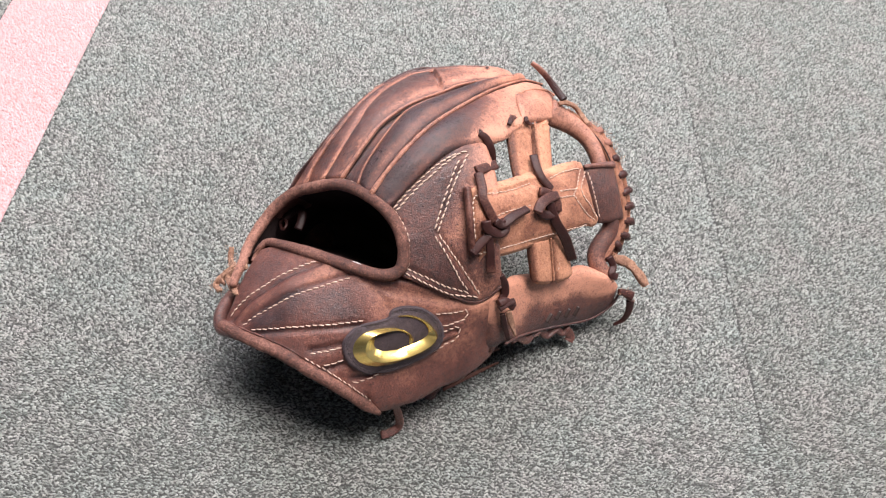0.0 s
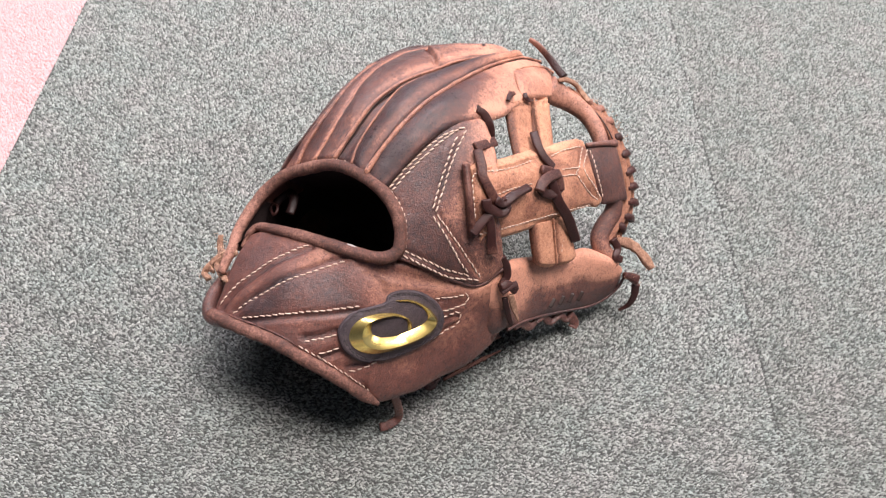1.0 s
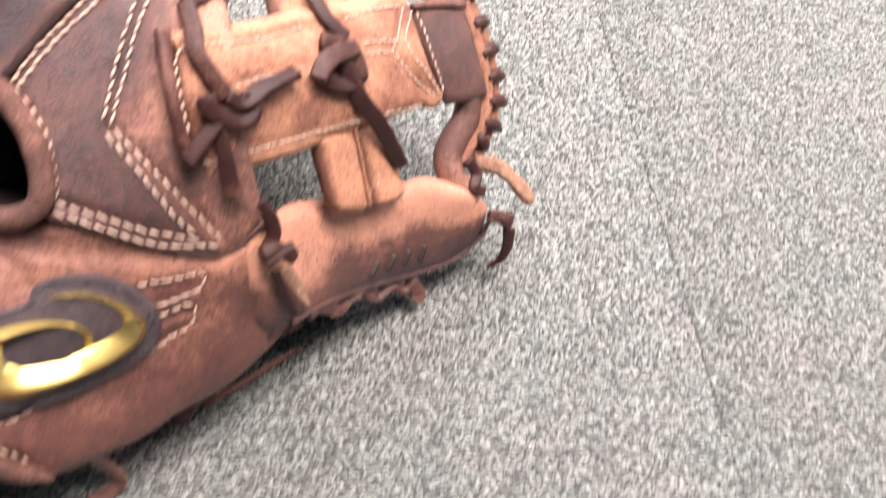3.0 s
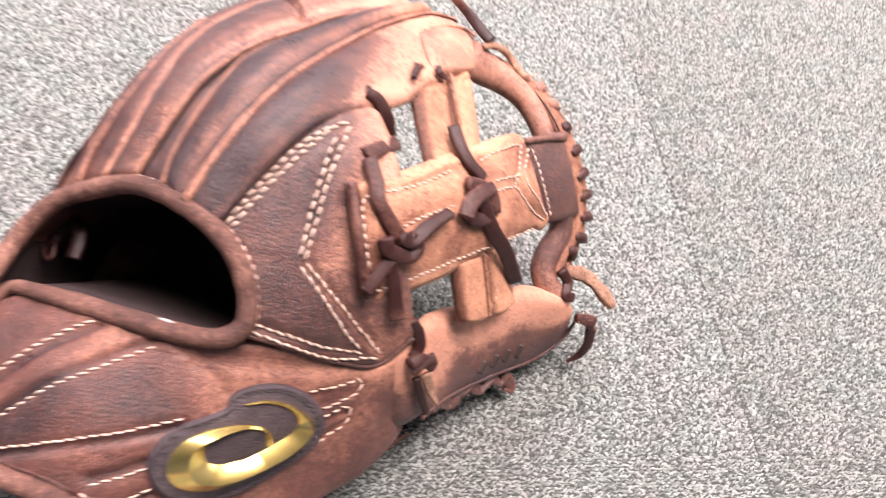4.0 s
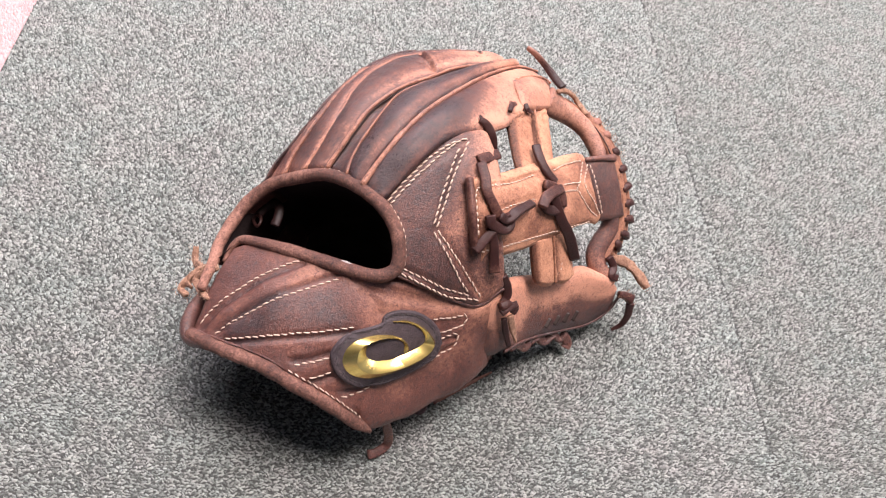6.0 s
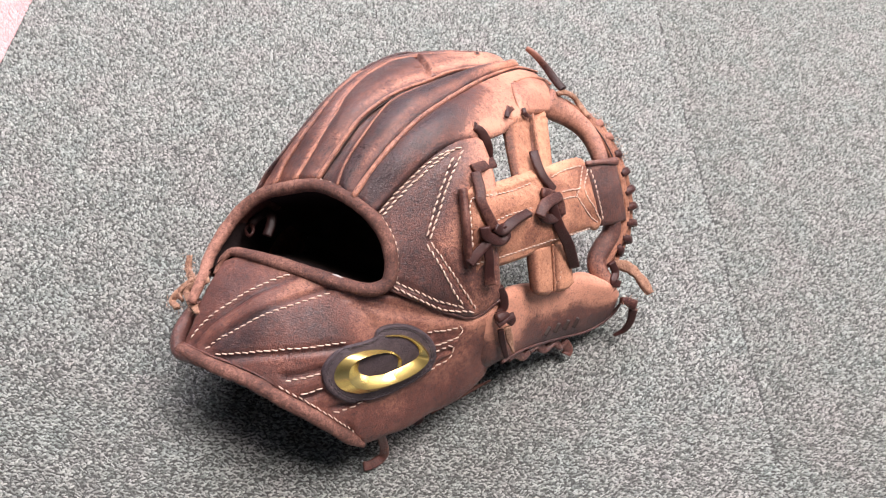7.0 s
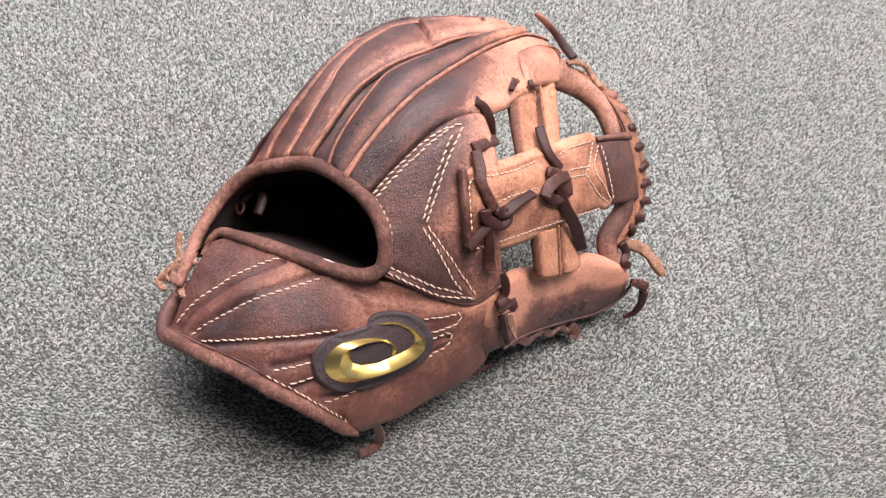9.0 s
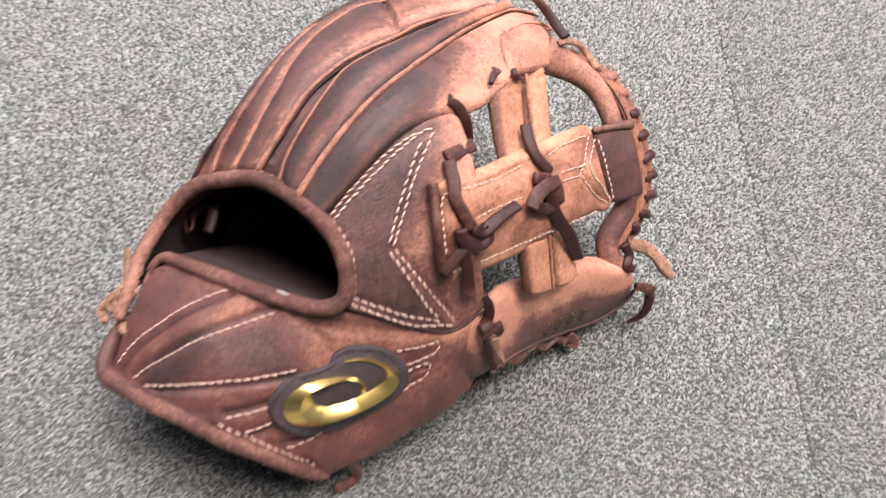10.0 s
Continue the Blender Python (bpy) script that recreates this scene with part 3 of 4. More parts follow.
s7 = [(-60.2, 207.2, 69.9), (-36.4, 205.8, 79.6), (-15.3, 208.3, 82.4), (-1.7, 211.7, 82.3)]
s8 = [(-27.7, 195.2, 72.4), (-18.8, 197.1, 73.2), (-11.9, 199.7, 74.1)]
s9 = [(-20.1, 191.5, 67.8), (-14.8, 193.3, 68.3), (-10.2, 195.3, 68.8)]
s10 = [(-4.9, 188.3, 57.9), (1.6, 190.8, 56.9), (9.2, 195.4, 57.6)]
s11 = [(35.9, 223.1, 76.8), (45.1, 226.1, 75.4), (52.8, 228.7, 74.7), (51.9, 225.8, 70.5), (40.8, 220.4, 69.8)]
s12 = [(40.7, 218.6, 67), (49.7, 222.5, 66.6), (49.3, 219.2, 60.9), (43.7, 215.6, 59.4), (36.7, 210.9, 57.7)]
sLow = [(-30.3, 193.5, 70.9), (-20.5, 190.5, 66.9), (-10.6, 188.1, 60.7), (-0.3, 186, 51.7), (9, 183.9, 40.9)]
sR = [(8.1, 258.7, 117.1), (12.4, 254.3, 114.7), (16, 249, 111.2), (17.7, 243.3, 106.8), (18.3, 235.5, 100)]
sR2 = [(-23.9, 282.8, 110.2), (-15.9, 277.5, 114.9), (-8, 271.3, 117.8), (-0.2, 264.9, 118.6), (6.3, 259.5, 117.7)]
x1 = [(49.3, 267.8, 124.4), (51.1, 269.5, 124.1), (67, 278.8, 119.3), (81.7, 290.6, 114.9)]
x2 = [(93.7, 299.6, 110.6), (101.1, 307.2, 108.2), (113.5, 317.3, 103.1)]
x3 = [(54.3, 246.5, 103.8), (70.7, 256.3, 99.9), (85.3, 265.9, 96.1), (101.1, 276.8, 91.1), (122, 291.7, 83.4)]
x4 = [(60.3, 262.3, 115.1), (67.9, 268.7, 114), (82.4, 279.3, 109.9)]
x5 = [(99.6, 294.9, 105.3), (111.8, 303.7, 100.4)]
x6 = [(99.9, 291.8, 103.7), (110.3, 298.7, 99.3)]
x7 = [(114.6, 317.6, 102.5), (111.8, 303.4, 100.3), (110.6, 298.9, 99.1), (120.8, 295.9, 88.4), (127.3, 296.7, 82.3)]
x8 = [(117.5, 317.3, 100.8), (114.8, 303.7, 98.2), (122.4, 300.3, 90), (128.2, 298.4, 82.9)]
x9 = [(48.7, 268, 124.7), (47.9, 261.5, 122.4), (49.3, 254.8, 117.2), (50.8, 249.9, 111.6)]
x10 = [(119, 318.1, 100), (124, 307.4, 92.8), (129.8, 299.3, 82)]
g5 = [(-71.4, 214.5, 65.1), (-66.7, 219.4, 70.7), (-50.5, 228.7, 83.4), (-38.9, 233.9, 89.3), (-28.3, 237.1, 93.1)]
g6 = [(-63.9, 211.4, 69.5), (-58.3, 215.2, 75), (-49.7, 218.4, 81), (-38.6, 222.9, 87), (-27.1, 226.9, 91.3), (-12, 231.9, 94.7)]
g7 = [(-58.4, 205.2, 69.9), (-36.2, 204.2, 78.6), (-15.1, 206.5, 81), (-1.5, 210.1, 80.7)]
g8 = [(-27.8, 196.6, 73.7), (-19, 198.6, 74.6), (-12.1, 201.1, 75.5)]
g9 = [(-20, 189.9, 66.1), (-14.6, 191.7, 66.5), (-10, 193.7, 67)]
g10 = [(-5.1, 189.7, 59.7), (1.4, 192.3, 59), (9, 196.7, 59.6)]
fold = [(22.6, 378.8, 110.7), (24.1, 365.2, 117.3), (26.6, 354.8, 122.3), (27.5, 344.8, 126.5)]
fold_b = [(22.5, 352, 122.7), (25.2, 353.3, 122.7), (26.5, 350.4, 124.1)]
HOLES = [(69.6, 327.3, 128.2), (56.5, 376.5, 115.3), (50, 305.4, 134.6)]
LG = [(10.4, 215.9, 81.7), (11.3, 218.5, 83.8), (15.5, 221, 84.5), (22.5, 223, 83.6), (29.8, 223.6, 80.7), (36.7, 222.4, 75.4), (40.5, 219.5, 68.7), (40.2, 215.4, 62.2), (34.8, 210.3, 58.5), (26.1, 204.6, 57.1), (14.9, 198.2, 57.1), (3.7, 194, 59.8), (-4.4, 193.7, 64.3), (-10.1, 196.5, 70.2), (-11.7, 201.4, 75.7), (-8.8, 205.9, 79.1), (-2.3, 210.3, 81.2), (5.9, 213.7, 81.4)]
GOLD_OUT = [(14.8, 217.8, 81.9), (21.2, 219.5, 80.8), (26.4, 219.9, 78.6), (31.2, 219.5, 75.4), (34.7, 218.5, 71.8), (37.2, 217.1, 67.7), (36.4, 214.4, 64.2), (32.6, 210.8, 62.0), (26.8, 207.0, 61.1), (19.9, 203.3, 61.1), (13.1, 200.0, 61.6), (6.3, 197.5, 62.9), (0.4, 196.5, 65.2), (-4.1, 197.0, 68.3), (-6.6, 198.9, 71.5), (-7.0, 201.3, 74.1), (-5.6, 204.4, 76.7), (-2.1, 207.6, 78.5), (3.4, 210.2, 79.0), (9.1, 212.0, 78.5), (15.0, 213.1, 77.1), (19.6, 213.4, 75.1), (22.9, 212.8, 72.4), (24.2, 211.5, 69.9), (23.8, 210.0, 68.1)]
GOLD_IN = [(14.9, 217.5, 81.6), (20.8, 218.7, 80.2), (25.5, 219.0, 78.2), (29.3, 218.4, 75.3), (31.6, 217.0, 72.1), (31.5, 215.2, 69.7), (28.5, 212.8, 68.5), (24.1, 210.1, 68.0), (20.9, 208.3, 67.9), (16.7, 206.1, 67.7), (12.3, 204.6, 68.6), (8.3, 203.7, 69.8), (6.1, 203.7, 71.0), (4.8, 204.1, 72.1), (4.3, 205.1, 73.4), (4.3, 206.7, 75.2), (5.0, 208.0, 76.3), (7.1, 209.3, 76.8), (9.9, 210.5, 76.8), (13.3, 211.6, 76.4), (16.3, 212.2, 75.6), (18.8, 212.5, 74.4), (20.9, 212.3, 73.0), (21.9, 211.3, 71.1), (21.9, 209.4, 68.6)]
g11 = [(36.7, 222.1, 75), (51, 226.7, 72.6)]
g12 = [(38.7, 220.9, 72), (51.3, 225.8, 70.9)]
g13 = [(41.5, 218, 65.5), (49.2, 221.3, 64.9)]
g14 = [(39.8, 213.7, 59.6), (48.2, 218.9, 61.3)]
RIM_END = [(-64.9, 254.1, 74.2), (-66.6, 248.7, 72.6)]
LOOP = [(-54.8, 284.6, 67.6), (-51.4, 288.1, 70.5), (-47.5, 288.5, 73.5), (-44.4, 284.3, 75), (-44.4, 278.7, 73.9), (-45.5, 274.4, 72.3)]
LOOP_RING = [(-57.3, 282.3, 65.6), (-55.9, 284.4, 66.8), (-53.6, 282.3, 68.2), (-53.3, 278.5, 67.9), (-55.1, 277.5, 66.6)]
PSEAM = [(84.2, 334.3, 120.1), (85.4, 322.8, 117.4), (86.7, 315.7, 115.4), (87.9, 307.1, 113.1), (88.4, 299.1, 111.5)]
PSEAM_LOW = [(98.1, 273.7, 89.3), (100.9, 267.2, 79.7), (104.3, 259.2, 68.1)]
PST = [(103.5, 276.8, 85.7), (106.4, 271.8, 77.6), (106.9, 265, 70.5)]
lcK = [(66.9, 318.5, 130.4), (68.1, 323.1, 130.3), (70.7, 326.6, 129.1)]
lcK2 = [(77.7, 332, 125.2), (78.7, 329.3, 124), (81.9, 330.5, 121.3)]
lcU1 = [(99.1, 244, 30), (103.8, 249.3, 29.6), (110.5, 250.4, 22), (116.8, 256.1, 21.2), (122.7, 256.9, 15.2), (125.3, 260.6, 17.3)]
lcU2 = [(84.4, 232.8, 40), (89.6, 237.8, 37.1), (95.4, 239.9, 31), (99.8, 244.8, 29.9)]
lcU3 = [(124.6, 260.1, 17.5), (128.8, 258.4, 10.5), (128, 255.9, 8.2)]
lcU4 = [(37, 214, 4), (41, 211, 4), (45, 217, 4)]
lcE5 = [(70.9, 232.1, 74.4), (74.4, 234.9, 75.8), (79.1, 238.1, 74.8)]
fan1 = [(-56.5, 209.6, 73.5), (-39.4, 210.6, 81.7), (-25.2, 211.9, 85), (-6.4, 213.9, 85.2)]
fan2 = [(-37.7, 216, 84.8), (-26.1, 219.1, 88.7), (-12.2, 223, 91.3), (-5.1, 223.9, 91.4)]
dk1 = [(-64.3, 241, 76.7), (-54.1, 242.8, 82.9), (-44, 243.2, 87.9)]
pale1 = [(-2.9, 225.7, 92.1), (9.7, 223.4, 88.4), (22.2, 224.8, 85.5)]
pale2 = [(37.8, 227.3, 81.1), (54.2, 229.8, 75.6), (67.9, 234.5, 76)]
TXT = [[(105.5, 252.5, 35.5), (107.7, 256.9, 38.4)], [(112.1, 256.8, 32.5), (114.1, 261.1, 36.2)], [(118.7, 260.8, 30), (120.6, 264.9, 34.2)], [(125.3, 264.3, 27.7), (127.1, 268.3, 32.5)]]

glove = tagged(new("baseball_glove"), "worn brown leather baseball infield glove lying palm down on carpet", "baseball glove")
glove.location = ORIGIN / 1000
AWAY = np.array((0.116, 0.541, -0.833))


def ext(line, far=26.0, inward=(0, 0, 0)):
    """The line carried on round the finger tip, down towards the palm."""
    p = np.array(line, float)
    last = p[-1]
    way = unit(p[-1] - p[-2])
    return np.vstack([p, last + way * far * 0.25 + AWAY * far * 0.45 + inward, last + AWAY * far * 1.3 + np.array(inward) * 2])


def finger(name, a, b, bulge, wear_sheen_of, label, power=0.7, tip=True, n=64, m=17, folds=()):
    """A finger's back between two welts: it swells between them and creases towards the tip."""
    la, lb = (ext(a), ext(b)) if tip else (a, b)
    ga, gb = spline(la, n), spline(lb, n)
    s = np.linspace(0, 1, m)
    g = ga[:, None] * (1 - s)[None, :, None] + gb[:, None] * s[None, :, None]
    nor = grid_normals(g, OUT)
    t = np.linspace(0, 1, n)
    rise = bulge * (np.sin(np.pi * s)[None] ** power) * (0.5 + 0.5 * smooth(t, 0, 0.25))[:, None]
    rise = rise + 0.7 * wobble(g, 16.0) + 0.3 * wobble(g, 5.0, 3.0)
    g = g + nor * rise[..., None]
    if folds:
        g, _ = press(g, [np.array(c) + (2.2, 0.4, 0) for c in folds[:1]], -1.2, 1.6)
        g, _ = press(g, folds, 3.0, 0.9)
    S, T = np.meshgrid(s, t)
    # Pale rubbed rims; the dark line at S = 1 is painted crevice shade.
    edge = 0.30 * np.exp(-((S / 0.09) ** 2)) + 0.26 * np.exp(-(((0.86 - S) / 0.10) ** 2)) - 0.3 * np.exp(-(((1 - S) / 0.05) ** 2))
    sheet(name, g, 3.0, SHELL, glove, label, np.clip(wear_sheen_of(S, T) + edge + 0.16 * wobble(g, 11.0, 4.0), 0, 1))
    return Cloth(g)


side = finger("little_finger", np.array(S1) + AWAY * 40 + np.linspace(-5, 12, len(S1))[:, None] * np.array((1, 0, 0)), S1, 4, lambda s, t: 0.35 + 0 * s, "dark outer side of the little finger")
finger("little_finger_back", S1[:-2], L1[:-4], 1.5, lambda s, t: 0.40 + 0.2 * t, "narrow brown finger back beside a welt")
finger("ring_finger", L1, L2, 2.0, lambda s, t: 0.30 + 0.25 * smooth(t, 0.55, 0.9), "dark brown ring finger back")
# The streak at s = 0.62 is ridge sheen painted into the colour.
middle = finger("middle_finger", L2, L3, 4.0, lambda s, t: 0.20 + 0.16 * np.exp(-(((s - 0.62) / 0.12) ** 2)) + 0.52 * smooth(t, 0.50, 0.72) + 0.25 * np.exp(-(((t - 0.45) / 0.12) ** 2)) * smooth(s, 0.5, 1), "brown middle finger back rubbed tan at the tip, with a painted sheen streak", folds=[fold, fold_b], n=150, m=45)
finger("finger_gusset", L3, L4, -2.5, lambda s, t: 0.22 + 0.3 * smooth(t, 0.5, 0.8), "dark creased gusset between two fingers")
# Paler streak at s = 0.72: the ridge's sheen, painted as tone.
ridge = finger("index_finger_side", L4, L5[:-1], 4.5, lambda s, t: 0.06 + 0.6 * smooth(t, 0.48, 0.74) + 0.34 * np.exp(-(((s - 0.72) / 0.11) ** 2)), "dark polished side of the index finger with a painted sheen streak", n=80)
index = finger("index_finger", L5, L6, 4.0, lambda s, t: 0.08 + 0.80 * smooth(t + 0.10 * s, 0.46, 0.84), "index finger back, dark at the wrist and tan at the tip", 0.8, tip=False)

# Thin dark strips stand in for the shade in the welt grooves.
shade_strips = [np.array(L) + np.array((0.9, -0.9, -0.3)) for L in (L1[:-3], L2[:-1], L3, L5)]
for path in shade_strips:
    tube("welt_shade_strip", path + np.array(OUT) * 0.15, [0.75, 0.7, 0.6, 0.3], 0.6, LACE, glove, "dark strip standing in for groove shade beside a finger welt", 60, 6, wear_shade=[0.15, 0.05, 0.1, 0.3], rough=0.5)
for path, wide, worn in ((L1[:-3], 1.0, 0.56), (L2[:-1], 1.2, 0.64), (L3, 1.2, 0.62), (L4, 0.8, 0.56), (L5, 1.4, 0.64)):
    tube("welt", np.array(ext(path) if wide == 0.8 else path) + np.array(OUT) * 0.7, [wide * 1.05, wide * 0.85, wide * 0.75, wide * 0.45], [1.6, 1.5, 1.3, 0.8], SHELL, glove, "raised pale welt between two fingers", 60, 8, wear_shade=[worn + 0.16, worn, worn + 0.05, worn + 0.2], rough=0.25)

# Index tip cap
g = loft([Ta, Tb, Tc], 22, 22)
nor = grid_normals(g, OUT)
S, T = np.meshgrid(np.linspace(0, 1, 22), np.linspace(0, 1, 22))
g = g + nor * (0.7 + 1.5 * np.sin(np.pi * np.clip(S, 0, 1)) ** 0.6 * np.sin(np.pi * np.clip(T * 0.85 + 0.1, 0, 1)) ** 0.6 + 0.4 * wobble(g, 9.0))[..., None]
sheet("finger_tip_cap", g, 3.5, SHELL, glove, "pale tan cap at the index finger tip", np.clip(0.86 - 0.35 * nearness(g, np.array(Ta)[:2] + (2, 0, -4), 5) + 0.15 * wobble(g, 8.0, 3.0), 0, 1))
tube("cap_binding", CAPB, 0.9, 0.9, SHELL, glove, "pale rolled edge of the tip cap", 50, 8, wear_shade=0.9, rough=0.2)

# Panel behind the hand opening
g = loft([I0, Ia, Ib, Ic, Id, Ie, If], 44, 48)
g = g + grid_normals(g, OUT)[...] * (0.6 * wobble(g, 18.0) + 0.25 * wobble(g, 6.0))[..., None]
g, sink = press(g, [s1, s2, s3, s4], 0.9, 1.6)
T = np.linspace(0, 1, 44)[:, None] * np.ones((1, 48))
S = np.ones((44, 1)) * np.linspace(0, 1, 48)[None]
bound = np.interp(S, (0, 0.12, 0.28, 0.55, 0.78, 1), (0.78, 0.74, 0.58, 0.33, 0.52, 0.8))
inside = smooth(bound - T, -0.03, 0.06)
wear_shade = 0.38 + 0.50 * smooth(T - bound, 0.02, 0.28) * (1 - smooth(S, 0.35, 0.75)) + 0.24 * smooth(S, 0.72, 1) * smooth(T, 0.3, 0.8) - 0.25 * inside * (1 - 0.45 * smooth(T, 0.5, 0.0)) + 0.12 * smooth(T, 0.06, 0.0)
sheet("index_panel", g, 3.2, SHELL, glove, "dark stitched panel beside the wrist opening", np.clip(wear_shade, 0, 1))
panel = Cloth(g)
lip = np.array(If)
tube("panel_edge", lip - np.array(OUT) * 1.4, 0.9, 0.9, SHELL, glove, "", 40, 8, wear_shade=0.3)

# Wrist strap
rows = [np.array(c, float) for c in (B0, B1, B2, B3, B4, B5, B6, B7, B8, B9)]
under = [np.array(v, float) for v in ((0, 8, -6), (0, 8, -6), (0, 8, -6), (0, 8, -7), (0, 9, -8), (1, 10, -9), (4, 14, -10), (6, 18, -14), (7, 20, -16), (8, 18, -18))]
rows = [np.vstack([r[0] + u * (0.35 if i < 6 else 1.0), r]) for i, (r, u) in enumerate(zip(rows, under))]
g = loft(rows, 60, 110)
g = g + grid_normals(g, OUT) * (0.7 * wobble(g, 20.0) + 0.25 * wobble(g, 6.0))[..., None]
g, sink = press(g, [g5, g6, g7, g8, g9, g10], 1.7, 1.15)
g, _ = press(g, [s5, s6, s7, s8, s9, s10, s11, s12], 0.5, 1.2)
g, _ = press(g, [g11, g12, g13, g14], 1.3, 1.0)
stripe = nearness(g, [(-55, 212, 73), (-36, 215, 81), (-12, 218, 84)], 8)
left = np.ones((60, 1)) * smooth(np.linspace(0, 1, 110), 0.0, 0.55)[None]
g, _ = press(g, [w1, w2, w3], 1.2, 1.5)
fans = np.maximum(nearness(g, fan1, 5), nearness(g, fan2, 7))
# Pleats (sink) and the lower right edge get shade painted into the tone.
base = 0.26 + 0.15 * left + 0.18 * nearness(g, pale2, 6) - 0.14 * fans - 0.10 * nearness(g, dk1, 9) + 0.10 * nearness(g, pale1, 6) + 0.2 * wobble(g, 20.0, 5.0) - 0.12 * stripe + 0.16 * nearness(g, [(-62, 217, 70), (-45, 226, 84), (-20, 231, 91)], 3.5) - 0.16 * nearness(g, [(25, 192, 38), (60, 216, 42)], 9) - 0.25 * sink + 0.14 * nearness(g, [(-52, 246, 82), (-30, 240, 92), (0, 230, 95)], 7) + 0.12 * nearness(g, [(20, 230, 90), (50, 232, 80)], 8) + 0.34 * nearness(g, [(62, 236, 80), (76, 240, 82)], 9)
tuck = grid_normals(g, OUT)[:, -14:] * (5.0 * np.linspace(0, 1, 14) ** 1.5)[None, :, None]
g[:, -14:] -= tuck
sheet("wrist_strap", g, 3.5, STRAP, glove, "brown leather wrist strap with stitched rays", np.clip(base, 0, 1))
strap = Cloth(g)
tube("strap_binding", np.array(LOW) + np.array((0, -1, 0.5)), [2.6] + [3.2] * 10 + [3.0, 1.2], [2.6] + [3.1] * 10 + [2.6, 0.8], PIPE, glove, "fuzzy rolled binding of the strap edge", 70, 12, wear_shade=0.42, rough=0.12)
tube("opening_binding", np.vstack([RIM_START, RIM, RIM_END]), [2.2, 2.8, 3.2] + [3.3] * 14 + [3.0, 2.2, 1.0], [2.2, 2.8, 3.2] + [3.3] * 14 + [3.0, 2.2, 1.0], PIPE, glove, "rolled leather binding round the wrist opening", 150, 12, wear_shade=[0.70, 0.66, 0.5, 0.36, 0.42, 0.42, 0.40, 0.46], rough=0.10)
tube("heel_roll", HEEL, [2.2, 3.6, 3.8, 2.5], [3, 5, 5.5, 3], SHELL, glove, "rounded heel end of the palm", 30, 12, wear_shade=0.24)
g = loft([np.array(RIM)[:5] + (-2, 0, -1), np.array(RIM)[:5] + AWAY * 16 + (1, 0, 0), np.array(RIM)[:5] + AWAY * 48 + (7, 4, 0)], 30, 14)
sheet("heel_side", g, 3, SHELL, glove, "brown outer side of the heel", 0.36, out=(-1, 0, 0.2))

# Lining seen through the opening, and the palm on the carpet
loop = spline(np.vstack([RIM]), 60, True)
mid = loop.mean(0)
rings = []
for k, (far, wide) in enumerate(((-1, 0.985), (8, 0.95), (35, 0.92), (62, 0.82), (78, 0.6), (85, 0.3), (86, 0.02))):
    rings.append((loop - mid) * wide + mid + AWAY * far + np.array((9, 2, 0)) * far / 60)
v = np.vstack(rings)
f = [(i * 60 + k, i * 60 + (k + 1) % 60, i * 60 + 60 + (k + 1) % 60, i * 60 + 60 + k) for i in range(6) for k in range(60)] + [tuple(range(360, 420))]
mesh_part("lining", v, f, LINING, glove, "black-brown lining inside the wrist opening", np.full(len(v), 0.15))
tube("finger_loop", LOOP, 2.6, 1.2, LACE, glove, "small brown finger loop inside the opening", 30, 8, wear_shade=0.05)
tube("inner_ring", LOOP_RING, 0.9, 0.9, LACE, glove, "small grey ring inside the opening", 24, 8, closed=True, wear_shade=0.2)
tube("care_label", TAG, 0.7, 0.3, LABEL, glove, "small white cloth label inside the opening", 12, 6)
palm_rows = [
    [(-78, 232, 50), (-45, 226, 22), (5, 216, 14), (45, 226, 10), (80, 242, 8)],
    [(-70, 262, 30), (-40, 258, 6), (0, 252, 3), (45, 250, 3), (80, 250, 5)],
    [(-52, 300, 30), (-25, 300, 5), (5, 298, 3), (36, 298, 6), (46, 288, 30)],
    [(-30, 350, 60), (-10, 356, 22), (20, 352, 14), (42, 348, 30), (50, 335, 78)],
    [(10, 385, 85), (30, 392, 70), (50, 392, 72), (64, 388, 85), (68, 372, 98)],
]
g = loft(palm_rows, 30, 30)
sheet("palm", g, 4, SHELL, glove, "brown palm resting on the carpet", 0.35, out=(0, 0, -1))

# Thumb
a, b, c = [spline(p, 40) for p in (Tt, Tm, Tl)]
back = b + AWAY * 24 + (0, 2, 4)
top_b, low_b = a + AWAY * 14 + (0, 2, 2), c + AWAY * 10 + (0, 2, 2)
low_b[:, 2] = np.maximum(low_b[:, 2], 3)
back[:, 2] = np.maximum(back[:, 2], 6)
sect = np.stack([spline(np.stack([a[i], b[i] - np.array(AWAY) * 3 * min(1, i / 12), c[i], low_b[i], back[i], top_b[i]]), 30, True) for i in range(40)])
for i, k in ((39, 0.35), (38, 0.7), (37, 0.88), (36, 0.96)) + tuple((i, 0.72 + 0.28 * i / 9) for i in range(9)):
    sect[i] = sect[i].mean(0) + (sect[i] - sect[i].mean(0)) * k
sect += 0.5 * wobble(sect, 14.0)[..., None]
v = sect.reshape(-1, 3)
f = [(i * 30 + k, i * 30 + (k + 1) % 30, i * 30 + 30 + (k + 1) % 30, i * 30 + 30 + k) for i in range(39) for k in range(30)] + [tuple(range(30)), tuple(range(39 * 30, 40 * 30))]
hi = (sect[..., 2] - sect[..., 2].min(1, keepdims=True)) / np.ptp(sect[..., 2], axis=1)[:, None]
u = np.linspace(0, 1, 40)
# Tone by height: rubbed tan crest, plus top light and underside shade painted in.
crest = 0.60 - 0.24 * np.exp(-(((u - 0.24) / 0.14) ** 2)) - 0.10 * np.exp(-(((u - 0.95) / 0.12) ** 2))
